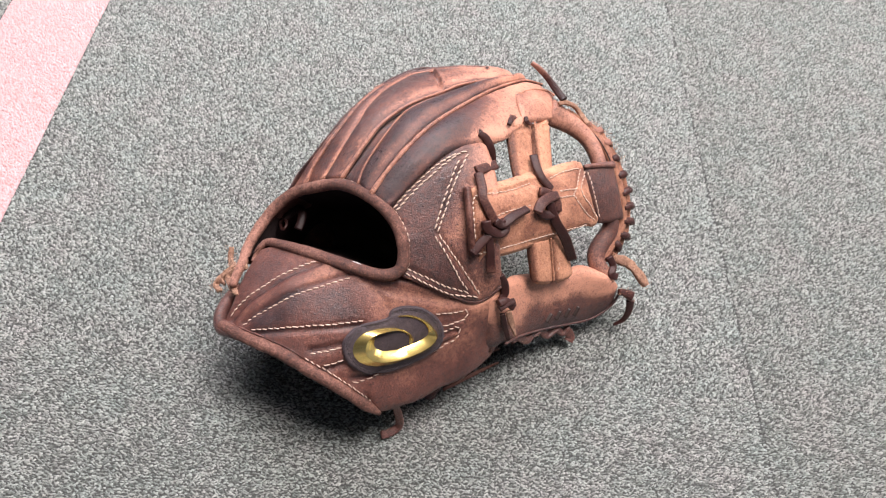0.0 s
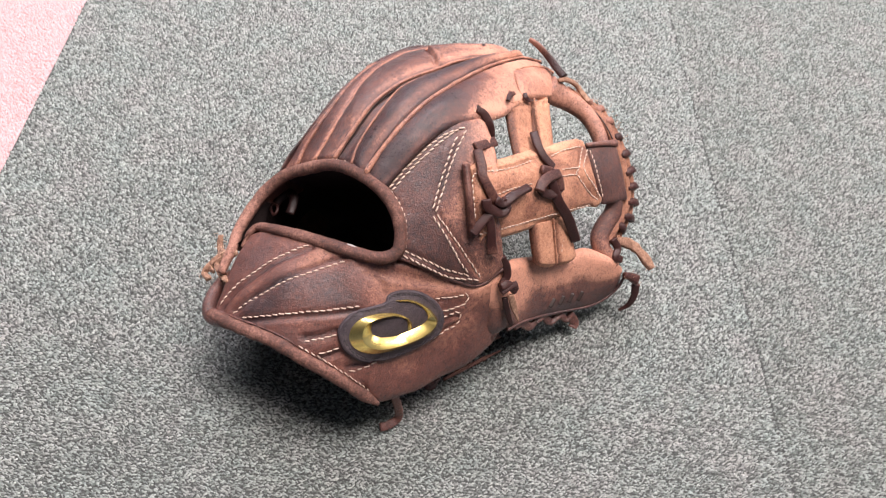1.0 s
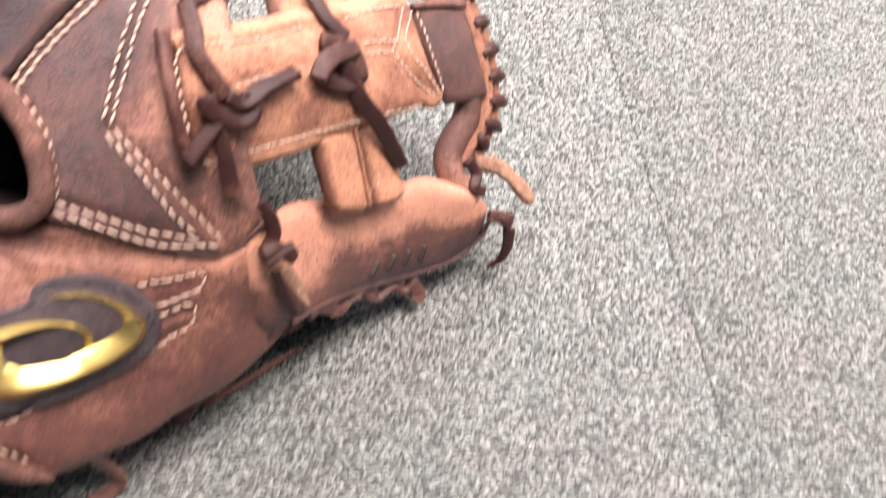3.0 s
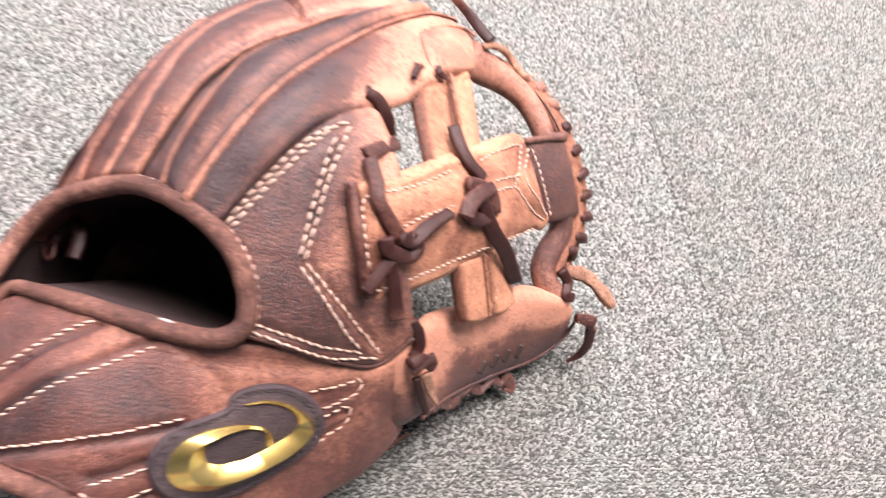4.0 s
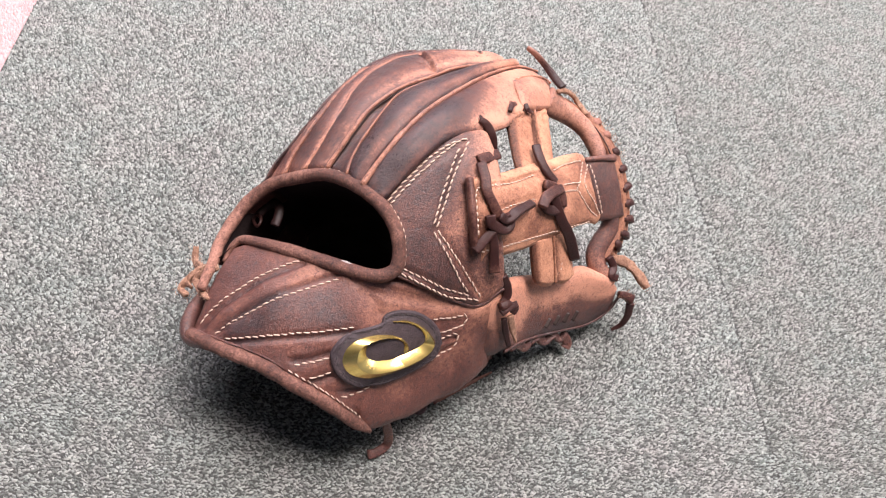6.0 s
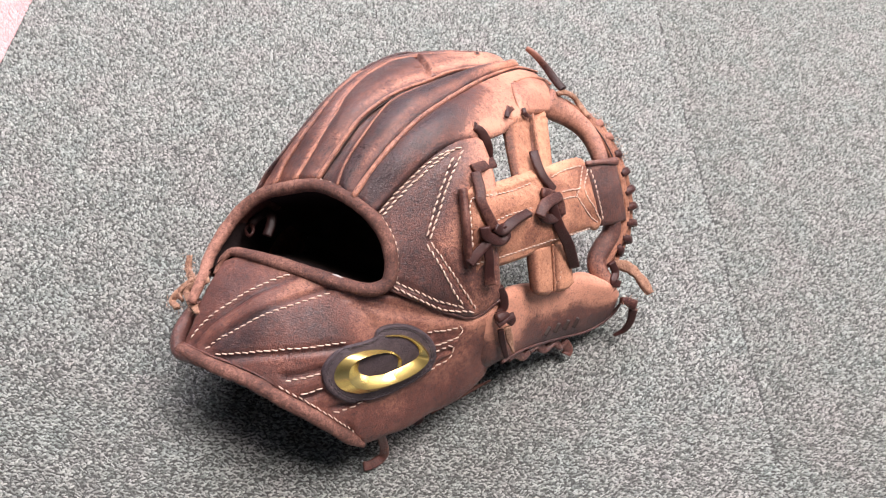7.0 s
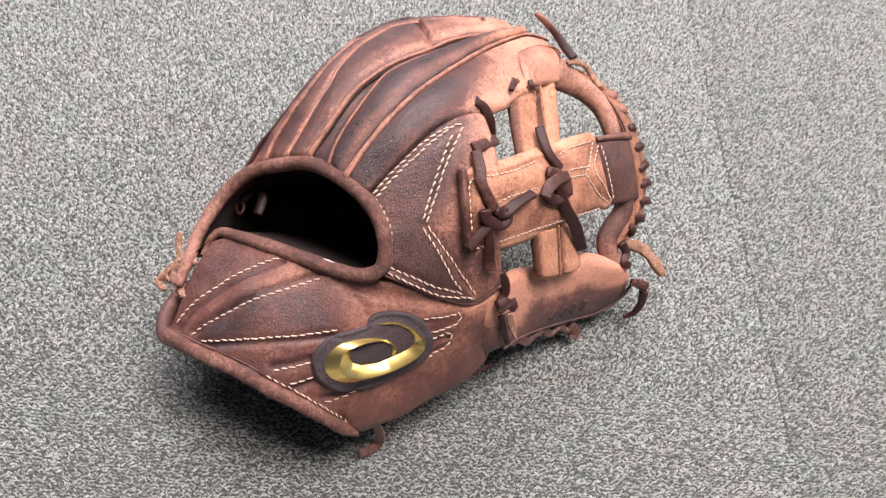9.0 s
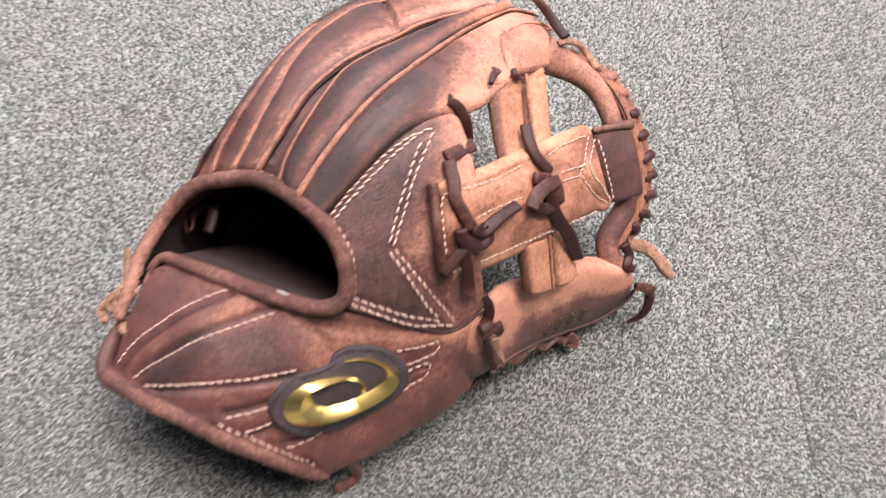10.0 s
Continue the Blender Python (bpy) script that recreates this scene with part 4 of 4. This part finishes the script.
mesh_part("thumb", v, f, SHELL, glove, "thumb stall with a rubbed tan crest, top light and underside shade painted in", np.clip(0.10 + 0.14 * (1 - smooth(np.linspace(0, 1, 40), 0.12, 0.45))[:, None] + 0.07 * wobble(sect, 14.0, 8.0) + 0.05 * wobble(sect, 4.0, 2.0) + 0.26 * smooth(hi - crest[:, None], -0.40, 0.05) + 0.56 * smooth(hi + 0.08 * wobble(sect, 9.0, 1.0) - crest[:, None], 0.0, 0.2), 0, 1).reshape(-1))
thumb = Cloth(sect)
tube("thumb_seam", np.array(Tl)[2:] + np.array(OUT) * 0.1, 0.9, 0.8, SHELL, glove, "rolled seam along the underside of the thumb", 50, 8, wear_shade=0.22, rough=0.3)

# Web
g = loft([Xt, Xm, Xb], 60, 24)
nor = grid_normals(g, OUT)
T = np.linspace(0, 1, 60)[:, None] * np.ones((1, 24))
S = np.ones((60, 1)) * np.linspace(0, 1, 24)[None]
g = g + nor * (2.0 + 0.4 * wobble(g, 10.0))[..., None]
g, _ = press(g, [x4, x7, x1, x2, x3], 1.1, 1.5)
sheet("web_crossbar", g, 5.5, WEB, glove, "wide tan leather crossbar of the web", np.clip(0.56 + 0.24 * wobble(g, 12.0, 2.0) + 0.2 * (np.abs(S - 0.5) > 0.42), 0, 1))
bar = Cloth(g)
tube("crossbar_binding", np.array([Xt[0], Xm[0], Xb[0]]) + np.array((-4, -1, 2)), 2.2, 3.6, LACE, glove, "dark bound end of the crossbar", 24, 10, wear_shade=0.5)
for name, rows3, worn in (("web_post", (PuA, PuB, PuC), 0.72), ("web_post", (PvA, PvB, PvC), 0.85), ("web_post", (PlA, PlB, PlC), 0.75), ("web_post", (PmA, PmB, PmC), 0.8)):
    r3 = [np.array(r, float) for r in rows3]
    g = loft(r3, 16, 28)
    nor = grid_normals(g, OUT)
    s = np.linspace(0, 1, 16)[:, None] * np.ones((1, 28))
    low_post = rows3[0] is PlA or rows3[0] is PmA
    down = np.ones((16, 1)) * np.linspace(0, 1, 28)[None]
    fold_of = 0 if low_post else smooth(down, 0.38, 0.02)
    g = g + nor * (fold_of * (0.9 * wobble(g, 3.2, 6.0) + 0.5 * np.sin(down * 46 + 3 * wobble(g, 6.0))))[..., None]
    g = g + nor * (1.6 * np.sin(np.pi * s) ** 0.5 - (0.0 if low_post else 2.5) + 0.25 * wobble(g, 7.0))[..., None]
    sheet(name, g, 4.5, WEB, glove, "tan leather post of the web", np.clip(worn - 0.5 * smooth(s, 0.28, 0.0) - 0.2 * smooth(s, 0.85, 1.0) + 0.1 * wobble(g, 6.0) - 0.22 * fold_of * (wobble(g, 2.6, 9.0) + 0.3), 0, 1))

band = np.array(BAND, float)
tube("web_band", band + AWAY * 4, [8.5, 6.6, 5.4, 4.8, 4.6, 4.2, 4.4, 5.4, 5.8, 5.6, 5.0], 5.0, SHELL, glove, "curved rolled band along the top of the web", 90, 16, wear_shade=[0.6, 0.82, 0.8, 0.68, 0.42, 0.25, 0.3, 0.42, 0.55, 0.7])
g = loft([np.array(Slt) - AWAY * 3.5, (np.array(Slt) + np.array(Slb)) / 2 - AWAY * 5.5, np.array(Slb) - AWAY * 3.5], 20, 24)
sheet("band_sleeve", g, 3.0, SHELL, glove, "dark leather sleeve wrapped round the band", 0.26 + 0.12 * wobble(g, 8.0))
tube("sleeve_lip", np.array(Slt) - AWAY * 4.2 + (0, 0.5, 0), [1.4, 1.6, 2.4], 1.3, SHELL, glove, "flared lip of the dark sleeve", 20, 8, wear_shade=0.4)
tube("band_edge", np.array(OUT_LINE) + AWAY * 2, 3.0, 2.4, WEB, glove, "tan outer edge of the web band", 80, 8, wear_shade=0.5)
tube("band_rim", (np.array(OUT_LINE)[1:] + np.array(LACED)) / 2 + AWAY * 5, 3.2, 2.4, WEB, glove, "fuzzy tan rim laced to the band", 80, 8, wear_shade=0.55, rough=0.25)
# Gap between band and rim, its shade laid on as a thin dark strip.
crease = spline(OUT_LINE, 30)
inward = unit(spline(BAND[2:-2], 30) - crease)
tube("band_gap_strip", crease[:22] + inward[:22] * 2.3 - AWAY * 1.2, 0.45, 0.35, LACE, glove, "dark strip standing in for the shaded gap where the band meets its rim", 60, 6, wear_shade=0.05, rough=0.3)
lp = spline(LACED, 10)
for i in range(10):
    o = lp[i]
    c = spline(OUT_LINE, 40)
    near = c[((c - o) ** 2).sum(1).argmin()]
    away = unit(o - near)
    tube("rim_lace", [near + away * 1.0 + AWAY * 0.5, near * 0.4 + o * 0.6 - AWAY * 1.4, o - away * 0.6 + AWAY * 1.0, o - away * 0.8 + AWAY * 5, near + AWAY * 9], 2.3, 1.5, LACE, glove, "dark lace loop over the web rim", 16, 8, square=3, wear_shade=0.45 if i > 2 else 0.95)

for path in (PSEAM, PSEAM_LOW):
    tube("post_seam", path, 0.6, 0.5, WEB, glove, "frayed raised seam between two web posts", 40, 8, wear_shade=0.6, rough=0.7)
stitches("seam", PST, None, glove, 2.8, 2.0, 0.34)

# Logo patch with its gold emblem
ring = spline(LG, 90, True)
c0 = ring.mean(0)
shells = []
for k, (sc, up) in enumerate(((1.0, 0.0), (1.0, 1.6), (0.975, 2.3), (0.93, 2.5), (0.90, 2.0), (0.86, 2.3), (0.6, 2.3), (0.3, 2.3))):
    q, nn = strap.lay(c0 + (ring - c0) * sc, 0.2 + up)
    shells.append(q)
v = np.vstack(shells)
f = [(i * 90 + k, i * 90 + (k + 1) % 90, i * 90 + 90 + (k + 1) % 90, i * 90 + 90 + k) for i in range(len(shells) - 1) for k in range(90)] + [tuple(range((len(shells) - 1) * 90, len(shells) * 90))]
patch = mesh_part("logo_patch", v, f, PATCH, glove, "dark charcoal leather patch with a padded edge", np.full(len(v), 0.42))
border = c0 + (ring - c0) * 0.895
stitches("patch_seam", np.vstack([border, border[:1]])[::3], strap, patch, 2.6, 1.9, 0.34, GREY_THREAD, lift=2.35)
gn = unit(strap.lay(GOLD_OUT, 0.0)[1].mean(0))
go, gi = spline_even(GOLD_OUT, 200) + gn * 2.4, spline_even(GOLD_IN, 200) + gn * 2.4
span = np.linalg.norm(go - gi, axis=1)
at = np.linspace(0, 1, 200)
peak = np.interp(at, (0, 0.25, 0.45, 0.62, 0.8, 1), (0.30, 0.34, 0.38, 0.50, 0.52, 0.45))
tall = np.minimum(4.0, 0.25 + span * 0.52) * np.interp(at, (0, 0.95, 1), (1, 1, 0.7))
prof = ((0.0, 0.0, -0.6), (0.015, 0.0, 0.16), (0.04, 0.0, 0.22), (0.0, 0.97, 0.97), (0.0, 1.0, 1.0), (0.035, 0.97, 0.985), (0.985, 0.0, 0.04), (0.995, 0.0, 0.0), (1.0, 0.0, -0.6))
v = np.stack([go * (1 - (a + b * peak))[:, None] + gi * (a + b * peak)[:, None] + gn * (h * tall)[:, None] for a, b, h in prof], 1).reshape(-1, 3)
k = len(prof)
f = [(i * k + j, i * k + j + 1, i * k + k + 1 + j, i * k + k + j) for i in range(199) for j in range(k - 1)] + [tuple(range(k)), tuple(range(199 * k, 200 * k))]
emblem = mesh_part("gold_emblem", v, f, GOLD, patch, "polished gold spiral emblem")
emblem.data.set_sharp_from_angle(angle=radians(28))

# Seams
for path in (s5, s6, s7, s8, s9, s10, s11, s12, sLow):
    stitches("seam", path, strap, glove, label="cream stitching")
for path in (s1, s1b, s2, s2b, s3, s3b, s4, s4b):
    stitches("seam", path, panel, glove, 3.4, 3.2, 0.46, label="double row of cream stitching")
for path in (sR, sR2):
    stitches("seam", path, None, glove, 3.0, 2.2, 0.4)
for path in (x1, x2, x3, x4, x5, x6, x7, x8, x9, x10):
    stitches("seam", path, bar, glove, 2.6, 2.3, 0.38, label="fine cream stitching")


# Laces
def lace(path, wide, thick=1.1, material=LACE, wear_shade=0.42, twist=0.0, label="dark rawhide lace", rough=0.08, name="lace"):
    return tube(name, path, wide, thick, material, glove, label, max(20, 8 * len(path)), 16, square=3.6, wear_shade=wear_shade, twist=twist, rough=rough)


lace(lcA, [2.2, 2.4, 2.0, 1.8, 1.2], 1.3, wear_shade=[0.2, 0.3, 0.4, 0.7, 1.0], twist=0.8, label="dark lace end standing up, frayed tan at its tip")
lace(lcA2, [1.2, 1.5, 1.4, 1.8, 2.0], 1.0, TAN, 0.55, 0.6, "frayed tan lace at the web corner", 0.3)
lace(lcB, [1.6, 2.4, 2.4, 1.8])
lace(lcC1, 2.7, 1.3, wear_shade=0.55)
lace(lcC2, [2.6, 2.6, 2.4, 2.4, 2.6], 1.4, wear_shade=0.5)
lace(lcC3, [2.2, 2.8, 2.4, 2.4], 1.4, twist=0.5, wear_shade=0.3)
lace(lcC4, [2.1, 2.4, 2.5], 1.2, wear_shade=0.4, label="lace tail lying on the panel")
lace(lcC5, [2.2, 2.2, 2.5, 2.9], 1.2, wear_shade=[0.35, 0.35, 0.4, 0.65], label="lace tail with a frayed end")
lace(lcC6, 2.6, 1.7, wear_shade=0.4, label="lace knot", name="lace_knot")
lace(lcD1, [2.4, 2.4, 2.2, 2.4], 1.3, twist=0.5, wear_shade=0.4)
lace(lcD2, [2.6, 3.0, 3.0, 2.4], 1.5, wear_shade=0.5, label="lace knot on the crossbar", name="lace_knot")
lace(lcD3, [2.4, 2.9, 3.0, 2.8], 1.3, twist=-0.4, wear_shade=0.4, label="long lace tail hanging over the crossbar")
lace(lcD4, [2.4, 3.0, 3.0, 2.4], 1.5, wear_shade=0.5, label="lace knot on the crossbar", name="lace_knot")
lace(lcD5, [2.2, 2.6, 2.6, 2.2], 1.5, wear_shade=0.35, label="lace knot on the crossbar", name="lace_knot")
lace(lcE1, [1.8, 2.4, 2.2, 2.0], 1.4)
lace(lcE2, 2.3, 1.9, wear_shade=0.45, label="lace knot at the thumb base", name="lace_knot")
lace(lcE5, 1.9, 1.3, wear_shade=0.4, label="lace knot at the thumb base", name="lace_knot")
lace(lcE3, [1.6, 1.7, 1.2], 1.0, wear_shade=0.25)
lace(lcE4, [1.8, 2.0, 0.6], 0.8, TAN, 0.5, 0.9, "split tan lace end")
lace(lcF1, [2.6, 3.2, 3.0, 2.2], 1.8, TAN, 0.45, 0.5, "frayed tan lace end at the thumb tip", 0.35)
lace(lcF2, 2.2, 1.5, wear_shade=0.45, label="dark lace ring at the web corner")
lace(lcF3, [2.0, 2.6, 3.2], 2.2, wear_shade=0.5, label="lace knot at the thumb tip", name="lace_knot")
lace(lcF4, [2.6, 2.2, 1.8, 0.9], 1.3, wear_shade=0.45, label="curled dark lace end touching the carpet")
lace(lcG1, [1.5, 1.8, 2.2, 2.0, 1.4], 1.2, TAN, 0.6, 0.8, "frayed tan lace knotted at the heel", 0.4)
lace(np.array(lcG1[1:]) + (2.5, 2.5, 3.0), [1.2, 1.6, 1.8, 1.2], 0.9, TAN, 0.45, -0.6, "frayed tan lace knotted at the heel", 0.4)
lace(lcG2, [1.6, 1.8, 1.8, 1.7, 1.3], 1.0, TAN, 0.4, 0.5, "tan lace loop at the heel", 0.45)
lace(lcG3, [1.5, 1.9, 1.4], 1.1, TAN, 0.35, 0.4, "frayed tan lace end at the heel", 0.4)
lace(lcH1, [2.0, 2.3, 2.4, 2.4], 1.2, STRAP, wear_shade=0.42, label="brown lace loop hanging to the carpet")
lace(lcH2, [1.0, 1.2, 1.2, 0.5], 0.7, wear_shade=0.75, label="thin brown lace lying on the carpet")
lace(lcU1, [2.0, 2.4, 2.0, 2.4, 1.6], 1.2, STRAP, 0.34, 0.6, "ragged brown lacing under the thumb", 0.5)
lace(lcU2, [1.6, 2.6, 2.2, 1.4], 1.2, STRAP, 0.30, -0.5, "ragged brown lacing under the thumb", 0.5)
lace(lcU3, [2.0, 2.6, 2.6], 1.1, STRAP, 0.42, 0.2, "short brown lace end under the thumb", 0.3)
lace(lcU4, [1.8, 2.6, 2.2], 1.3, STRAP, 0.2, 0.3, "short brown lacing under the heel", 0.3)
lace(lcK, [1.1, 1.6, 1.2], 0.8, wear_shade=[0.2, 0.4, 0.5, 0.7], label="short lace knot in a torn hole", name="lace_knot")
lace(lcK2, [1.1, 1.3, 0.8], 0.7, wear_shade=[0.3, 0.5, 0.7], label="short dark lace end behind the tip cap")

# Frayed fibres on the worn laces and the web rim
def fuzz(path, count, far, spread, parent=glove, material=TAN):
    p = spline(path, 80)
    verts, faces = [], []
    for _ in range(count):
        c = p[random.randrange(80)] + np.array([random.gauss(0, spread) for _ in range(3)])
        w = unit(np.array([random.gauss(0, 1) for _ in range(3)])) * far * random.uniform(0.4, 1.3)
        side = unit(np.cross(w, (0.3, 0.5, 0.8))) * 0.14
        bend = np.array([random.gauss(0, 0.25) for _ in range(3)]) * far
        b = len(verts)
        verts += [c - side, c + side, c + w * 0.55 + bend * 0.4 + side * 0.7, c + w * 0.55 + bend * 0.4 - side * 0.7, c + w + bend]
        faces += [(b, b + 1, b + 2, b + 3), (b + 3, b + 2, b + 4)]
    mesh_part("frayed_fringe", verts, faces, material, parent, "fine frayed leather fibres", np.full(len(verts), 0.7))


fuzz(lcF1, 300, 2.6, 1.2)
fuzz(lcA2, 260, 2.0, 1.0)
fuzz(np.array(LACED)[:4], 240, 2.6, 1.6)
fuzz(lcG1, 220, 2.4, 1.4)
fuzz(lcG2, 120, 1.8, 1.2)
fuzz(lcG3, 220, 2.6, 1.2)
fuzz(lcF3, 70, 2.4, 1.6)
fuzz(lcE4, 30, 1.2, 0.6)
fuzz(np.array(L6)[-4:], 90, 1.3, 0.5)
fuzz(lcU1, 80, 2.2, 1.0)
fuzz(lcU2, 50, 2.0, 1.0)
fuzz(PSEAM, 110, 1.6, 0.6)
fuzz(PSEAM_LOW, 60, 1.2, 0.5)
fuzz(CAPB, 50, 1.3, 0.5)
for spot, cloth in ((HOLES[0], index), (HOLES[1], middle), (HOLES[2], index)):
    q, nn = cloth.lay([spot], 0.1)
    c, nn = q[0], nn[0]
    e1 = unit(np.cross(nn, (1, 0, 0.2)))
    e2 = np.cross(nn, e1)
    ringp = [c + (e1 * np.cos(a) * 2.3 + e2 * np.sin(a) * (1.3 + 0.5 * np.cos(a))) for a in np.linspace(0, 2 * np.pi, 9)[:-1]]
    tube("lace_hole", ringp, 0.5, 0.3, SHELL, glove, "worn rim of a lace hole", 20, 6, ref=nn, closed=True, wear_shade=0.55)
    # Flat dark disc above the leather, standing in for the hole's shade.
    v = [c + nn * 0.15] + [c + nn * 0.15 + (e1 * np.cos(a) * 2.3 + e2 * np.sin(a) * (1.3 + 0.5 * np.cos(a))) for a in np.linspace(0, 2 * np.pi, 13)[:-1]]
    mesh_part("hole_shade_disc", v, [(0, i, i % 12 + 1) for i in range(1, 13)], LINING, glove)

# Burnt lettering on the thumb, too worn to read
for i in range(4):
    q, nn = thumb.lay(np.array(TXT[i]), 0.1)
    tube("lettering_bar", q, 1.9, 0.14, INK, glove, "", 8, 6, square=3)

# ---- carpet ----
TILE = 0.5


def carpet_tile(x0, y0, broad, turned, pile, backing, label, dense, dx=1.15, dy=1.5, plump=1.0):
    """A half-metre long tile of loop pile in rows, so broad. dense: the part of it that gets its tufts."""
    ob = new("carpet_tile")
    tagged(ob, label, "carpet tile", "carpet tiles", "structure")
    ob.location = (x0 + broad / 2, y0 + TILE / 2, 0)
    h, hx = TILE / 2 - 0.0001, broad / 2 - 0.0001
    edge = 2.998
    lo = Vector((max(x0 + 0.0001, -edge), max(y0 + 0.0001, -edge), 0)) - ob.location
    hi = Vector((min(x0 + broad - 0.0001, edge), min(y0 + TILE - 0.0001, edge), 0)) - ob.location

    def slab(name, a, b, top, material):
        bm = bmesh.new()
        bmesh.ops.create_cube(bm, size=1)
        for v in bm.verts:
            v.co = (a.x + (v.co.x + 0.5) * (b.x - a.x), a.y + (v.co.y + 0.5) * (b.y - a.y), top - 0.004 + (v.co.z + 0.5) * 0.004)
        me = bpy.data.meshes.new(name)
        bm.to_mesh(me)
        bm.free()
        me.materials.append(material)
        new(name, me).parent = ob

    flat = PINK_FLAT if pile is PINK else FLAT
    if not dense:
        slab("tile_pile", lo, hi, -0.001, flat)
        return ob
    slab("tile_backing", lo, hi, -0.0015, backing)
    n_lo = Vector((dense[0], dense[2], 0)) - ob.location
    n_hi = Vector((dense[1], dense[3], 0)) - ob.location
    if n_lo.x > lo.x:
        slab("tile_pile", lo, Vector((n_lo.x, hi.y, 0)), -0.001, flat)
    if n_hi.x < hi.x:
        slab("tile_pile", Vector((n_hi.x, lo.y, 0)), hi, -0.001, flat)
    x_a, x_b = max(lo.x, n_lo.x), min(hi.x, n_hi.x)
    if n_lo.y > lo.y:
        slab("tile_pile", Vector((x_a, lo.y, 0)), Vector((x_b, n_lo.y, 0)), -0.001, flat)
    if n_hi.y < hi.y:
        slab("tile_pile", Vector((x_a, n_hi.y, 0)), Vector((x_b, hi.y, 0)), -0.001, flat)
    lo_x, hi_x, lo_y, hi_y = dense
    rng = np.random.default_rng(int(1000 + x0 * 70 + y0 * 31))
    px, py = (1.1, 1.65) if turned else (dx, dy)
    nx, ny = round(broad * 1000 / px), round(TILE * 1000 / py)
    px, py = broad * 1000 / nx, TILE * 1000 / ny
    xs, ys = x0 + (np.arange(nx) + 0.25) * broad / nx, y0 + (np.arange(ny) + 0.5) * TILE / ny
    xs, ys = xs[(xs > lo_x) & (xs < hi_x)], ys[(ys > lo_y) & (ys < hi_y)]
    X, Y = np.meshgrid(xs, ys)
    X = X + (np.arange(len(ys)) % 2)[:, None] * px / 2000
    n = X.size
    loose = 0.0004 if turned else 0.0007
    cx = X.ravel() + rng.normal(0, loose, n)
    cy = Y.ravel() + rng.normal(0, loose, n)
    keep = (cx - ob.location.x < hx - 0.0004) & (cx - ob.location.x > 0.0006 - hx) & (np.abs(cy - ob.location.y) < h + 0.0005)
    cx, cy = cx[keep] - ob.location.x, cy[keep] - ob.location.y
    n = len(cx)
    if turned:
        ang = rng.normal(0.0, 0.26, n) + 0.42 * np.where(rng.random(n) < 0.5, 1, -1)
    else:
        ang = rng.normal(0.2, 0.8, n)
    la, lb, hz = 0.00106 * rng.uniform(0.7, 1.3, n), 0.00054 * plump * rng.uniform(0.75, 1.3, n), 0.0022 * rng.uniform(0.6, 1.25, n)
    ca, sa = np.cos(ang), np.sin(ang)
    V = np.zeros((n, 6, 3))
    for v, (fx, fy, fz) in enumerate(((1, 0.75, 0), (-1, 0.75, 0), (-1, -0.75, 0), (1, -0.75, 0), (0.5, 0, 1), (-0.5, 0, 1))):
        ex, ey = la * fx, lb * fy
        V[:, v] = np.stack([cx + ex * ca - ey * sa, cy + ex * sa + ey * ca, hz * fz - 0.002], 1)
    F4 = np.array([(0, 1, 5, 4), (2, 3, 4, 5)])
    F3 = np.array([(3, 0, 4), (1, 2, 5)])
    off = (np.arange(n) * 6)[:, None, None]
    loops = np.concatenate([(F4[None] + off).reshape(n, -1), (F3[None] + off).reshape(n, -1)], 1).ravel()
    sizes = np.tile(np.r_[np.full(len(F4), 4), np.full(len(F3), 3)], n)
    me = bpy.data.meshes.new("loop_pile")
    me.vertices.add(V.shape[0] * V.shape[1])
    me.vertices.foreach_set("co", V.ravel())
    me.loops.add(len(loops))
    me.loops.foreach_set("vertex_index", loops.astype(np.int32))
    me.polygons.add(len(sizes))
    me.polygons.foreach_set("loop_start", np.r_[0, np.cumsum(sizes)[:-1]].astype(np.int32))
    me.update(calc_edges=True)
    me.validate()
    me.shade_smooth()
    me.materials.append(pile)
    p = new("loop_pile", me)
    p.parent = ob
    tagged(p, kind="stuff")
    return ob


SEAM_X, SEAM_Y = 0.252, 0.229
STRIP = 0.074
NEAR = (-0.35, 0.61, 0.105, 0.76)
for i in range(-8, 6):
    for j in range(-7, 6):
        x0, y0 = SEAM_X + i * TILE, SEAM_Y + j * TILE
        if i < -1:
            x0 -= STRIP + 0.0003
        if x0 + TILE < -2.99:
            continue
        seen = x0 < NEAR[1] and x0 + TILE > NEAR[0] and y0 < NEAR[3] and y0 + TILE > NEAR[2]
        carpet_tile(x0, y0, TILE, j < 0, GREEN_DIM if i >= 0 else GREEN, BACKING, "speckled grey-green loop-pile carpet tile under the glove", NEAR if seen else None)
for j in range(-7, 6):
    y0 = SEAM_Y + j * TILE
    carpet_tile(SEAM_X - TILE - STRIP - 0.0003, y0, STRIP, False, PINK, PINK_BACK, "narrow pale pink carpet strip let into the tiles", NEAR if y0 < NEAR[3] and y0 + TILE > NEAR[2] else None, 1.5, 1.5, 1.5)
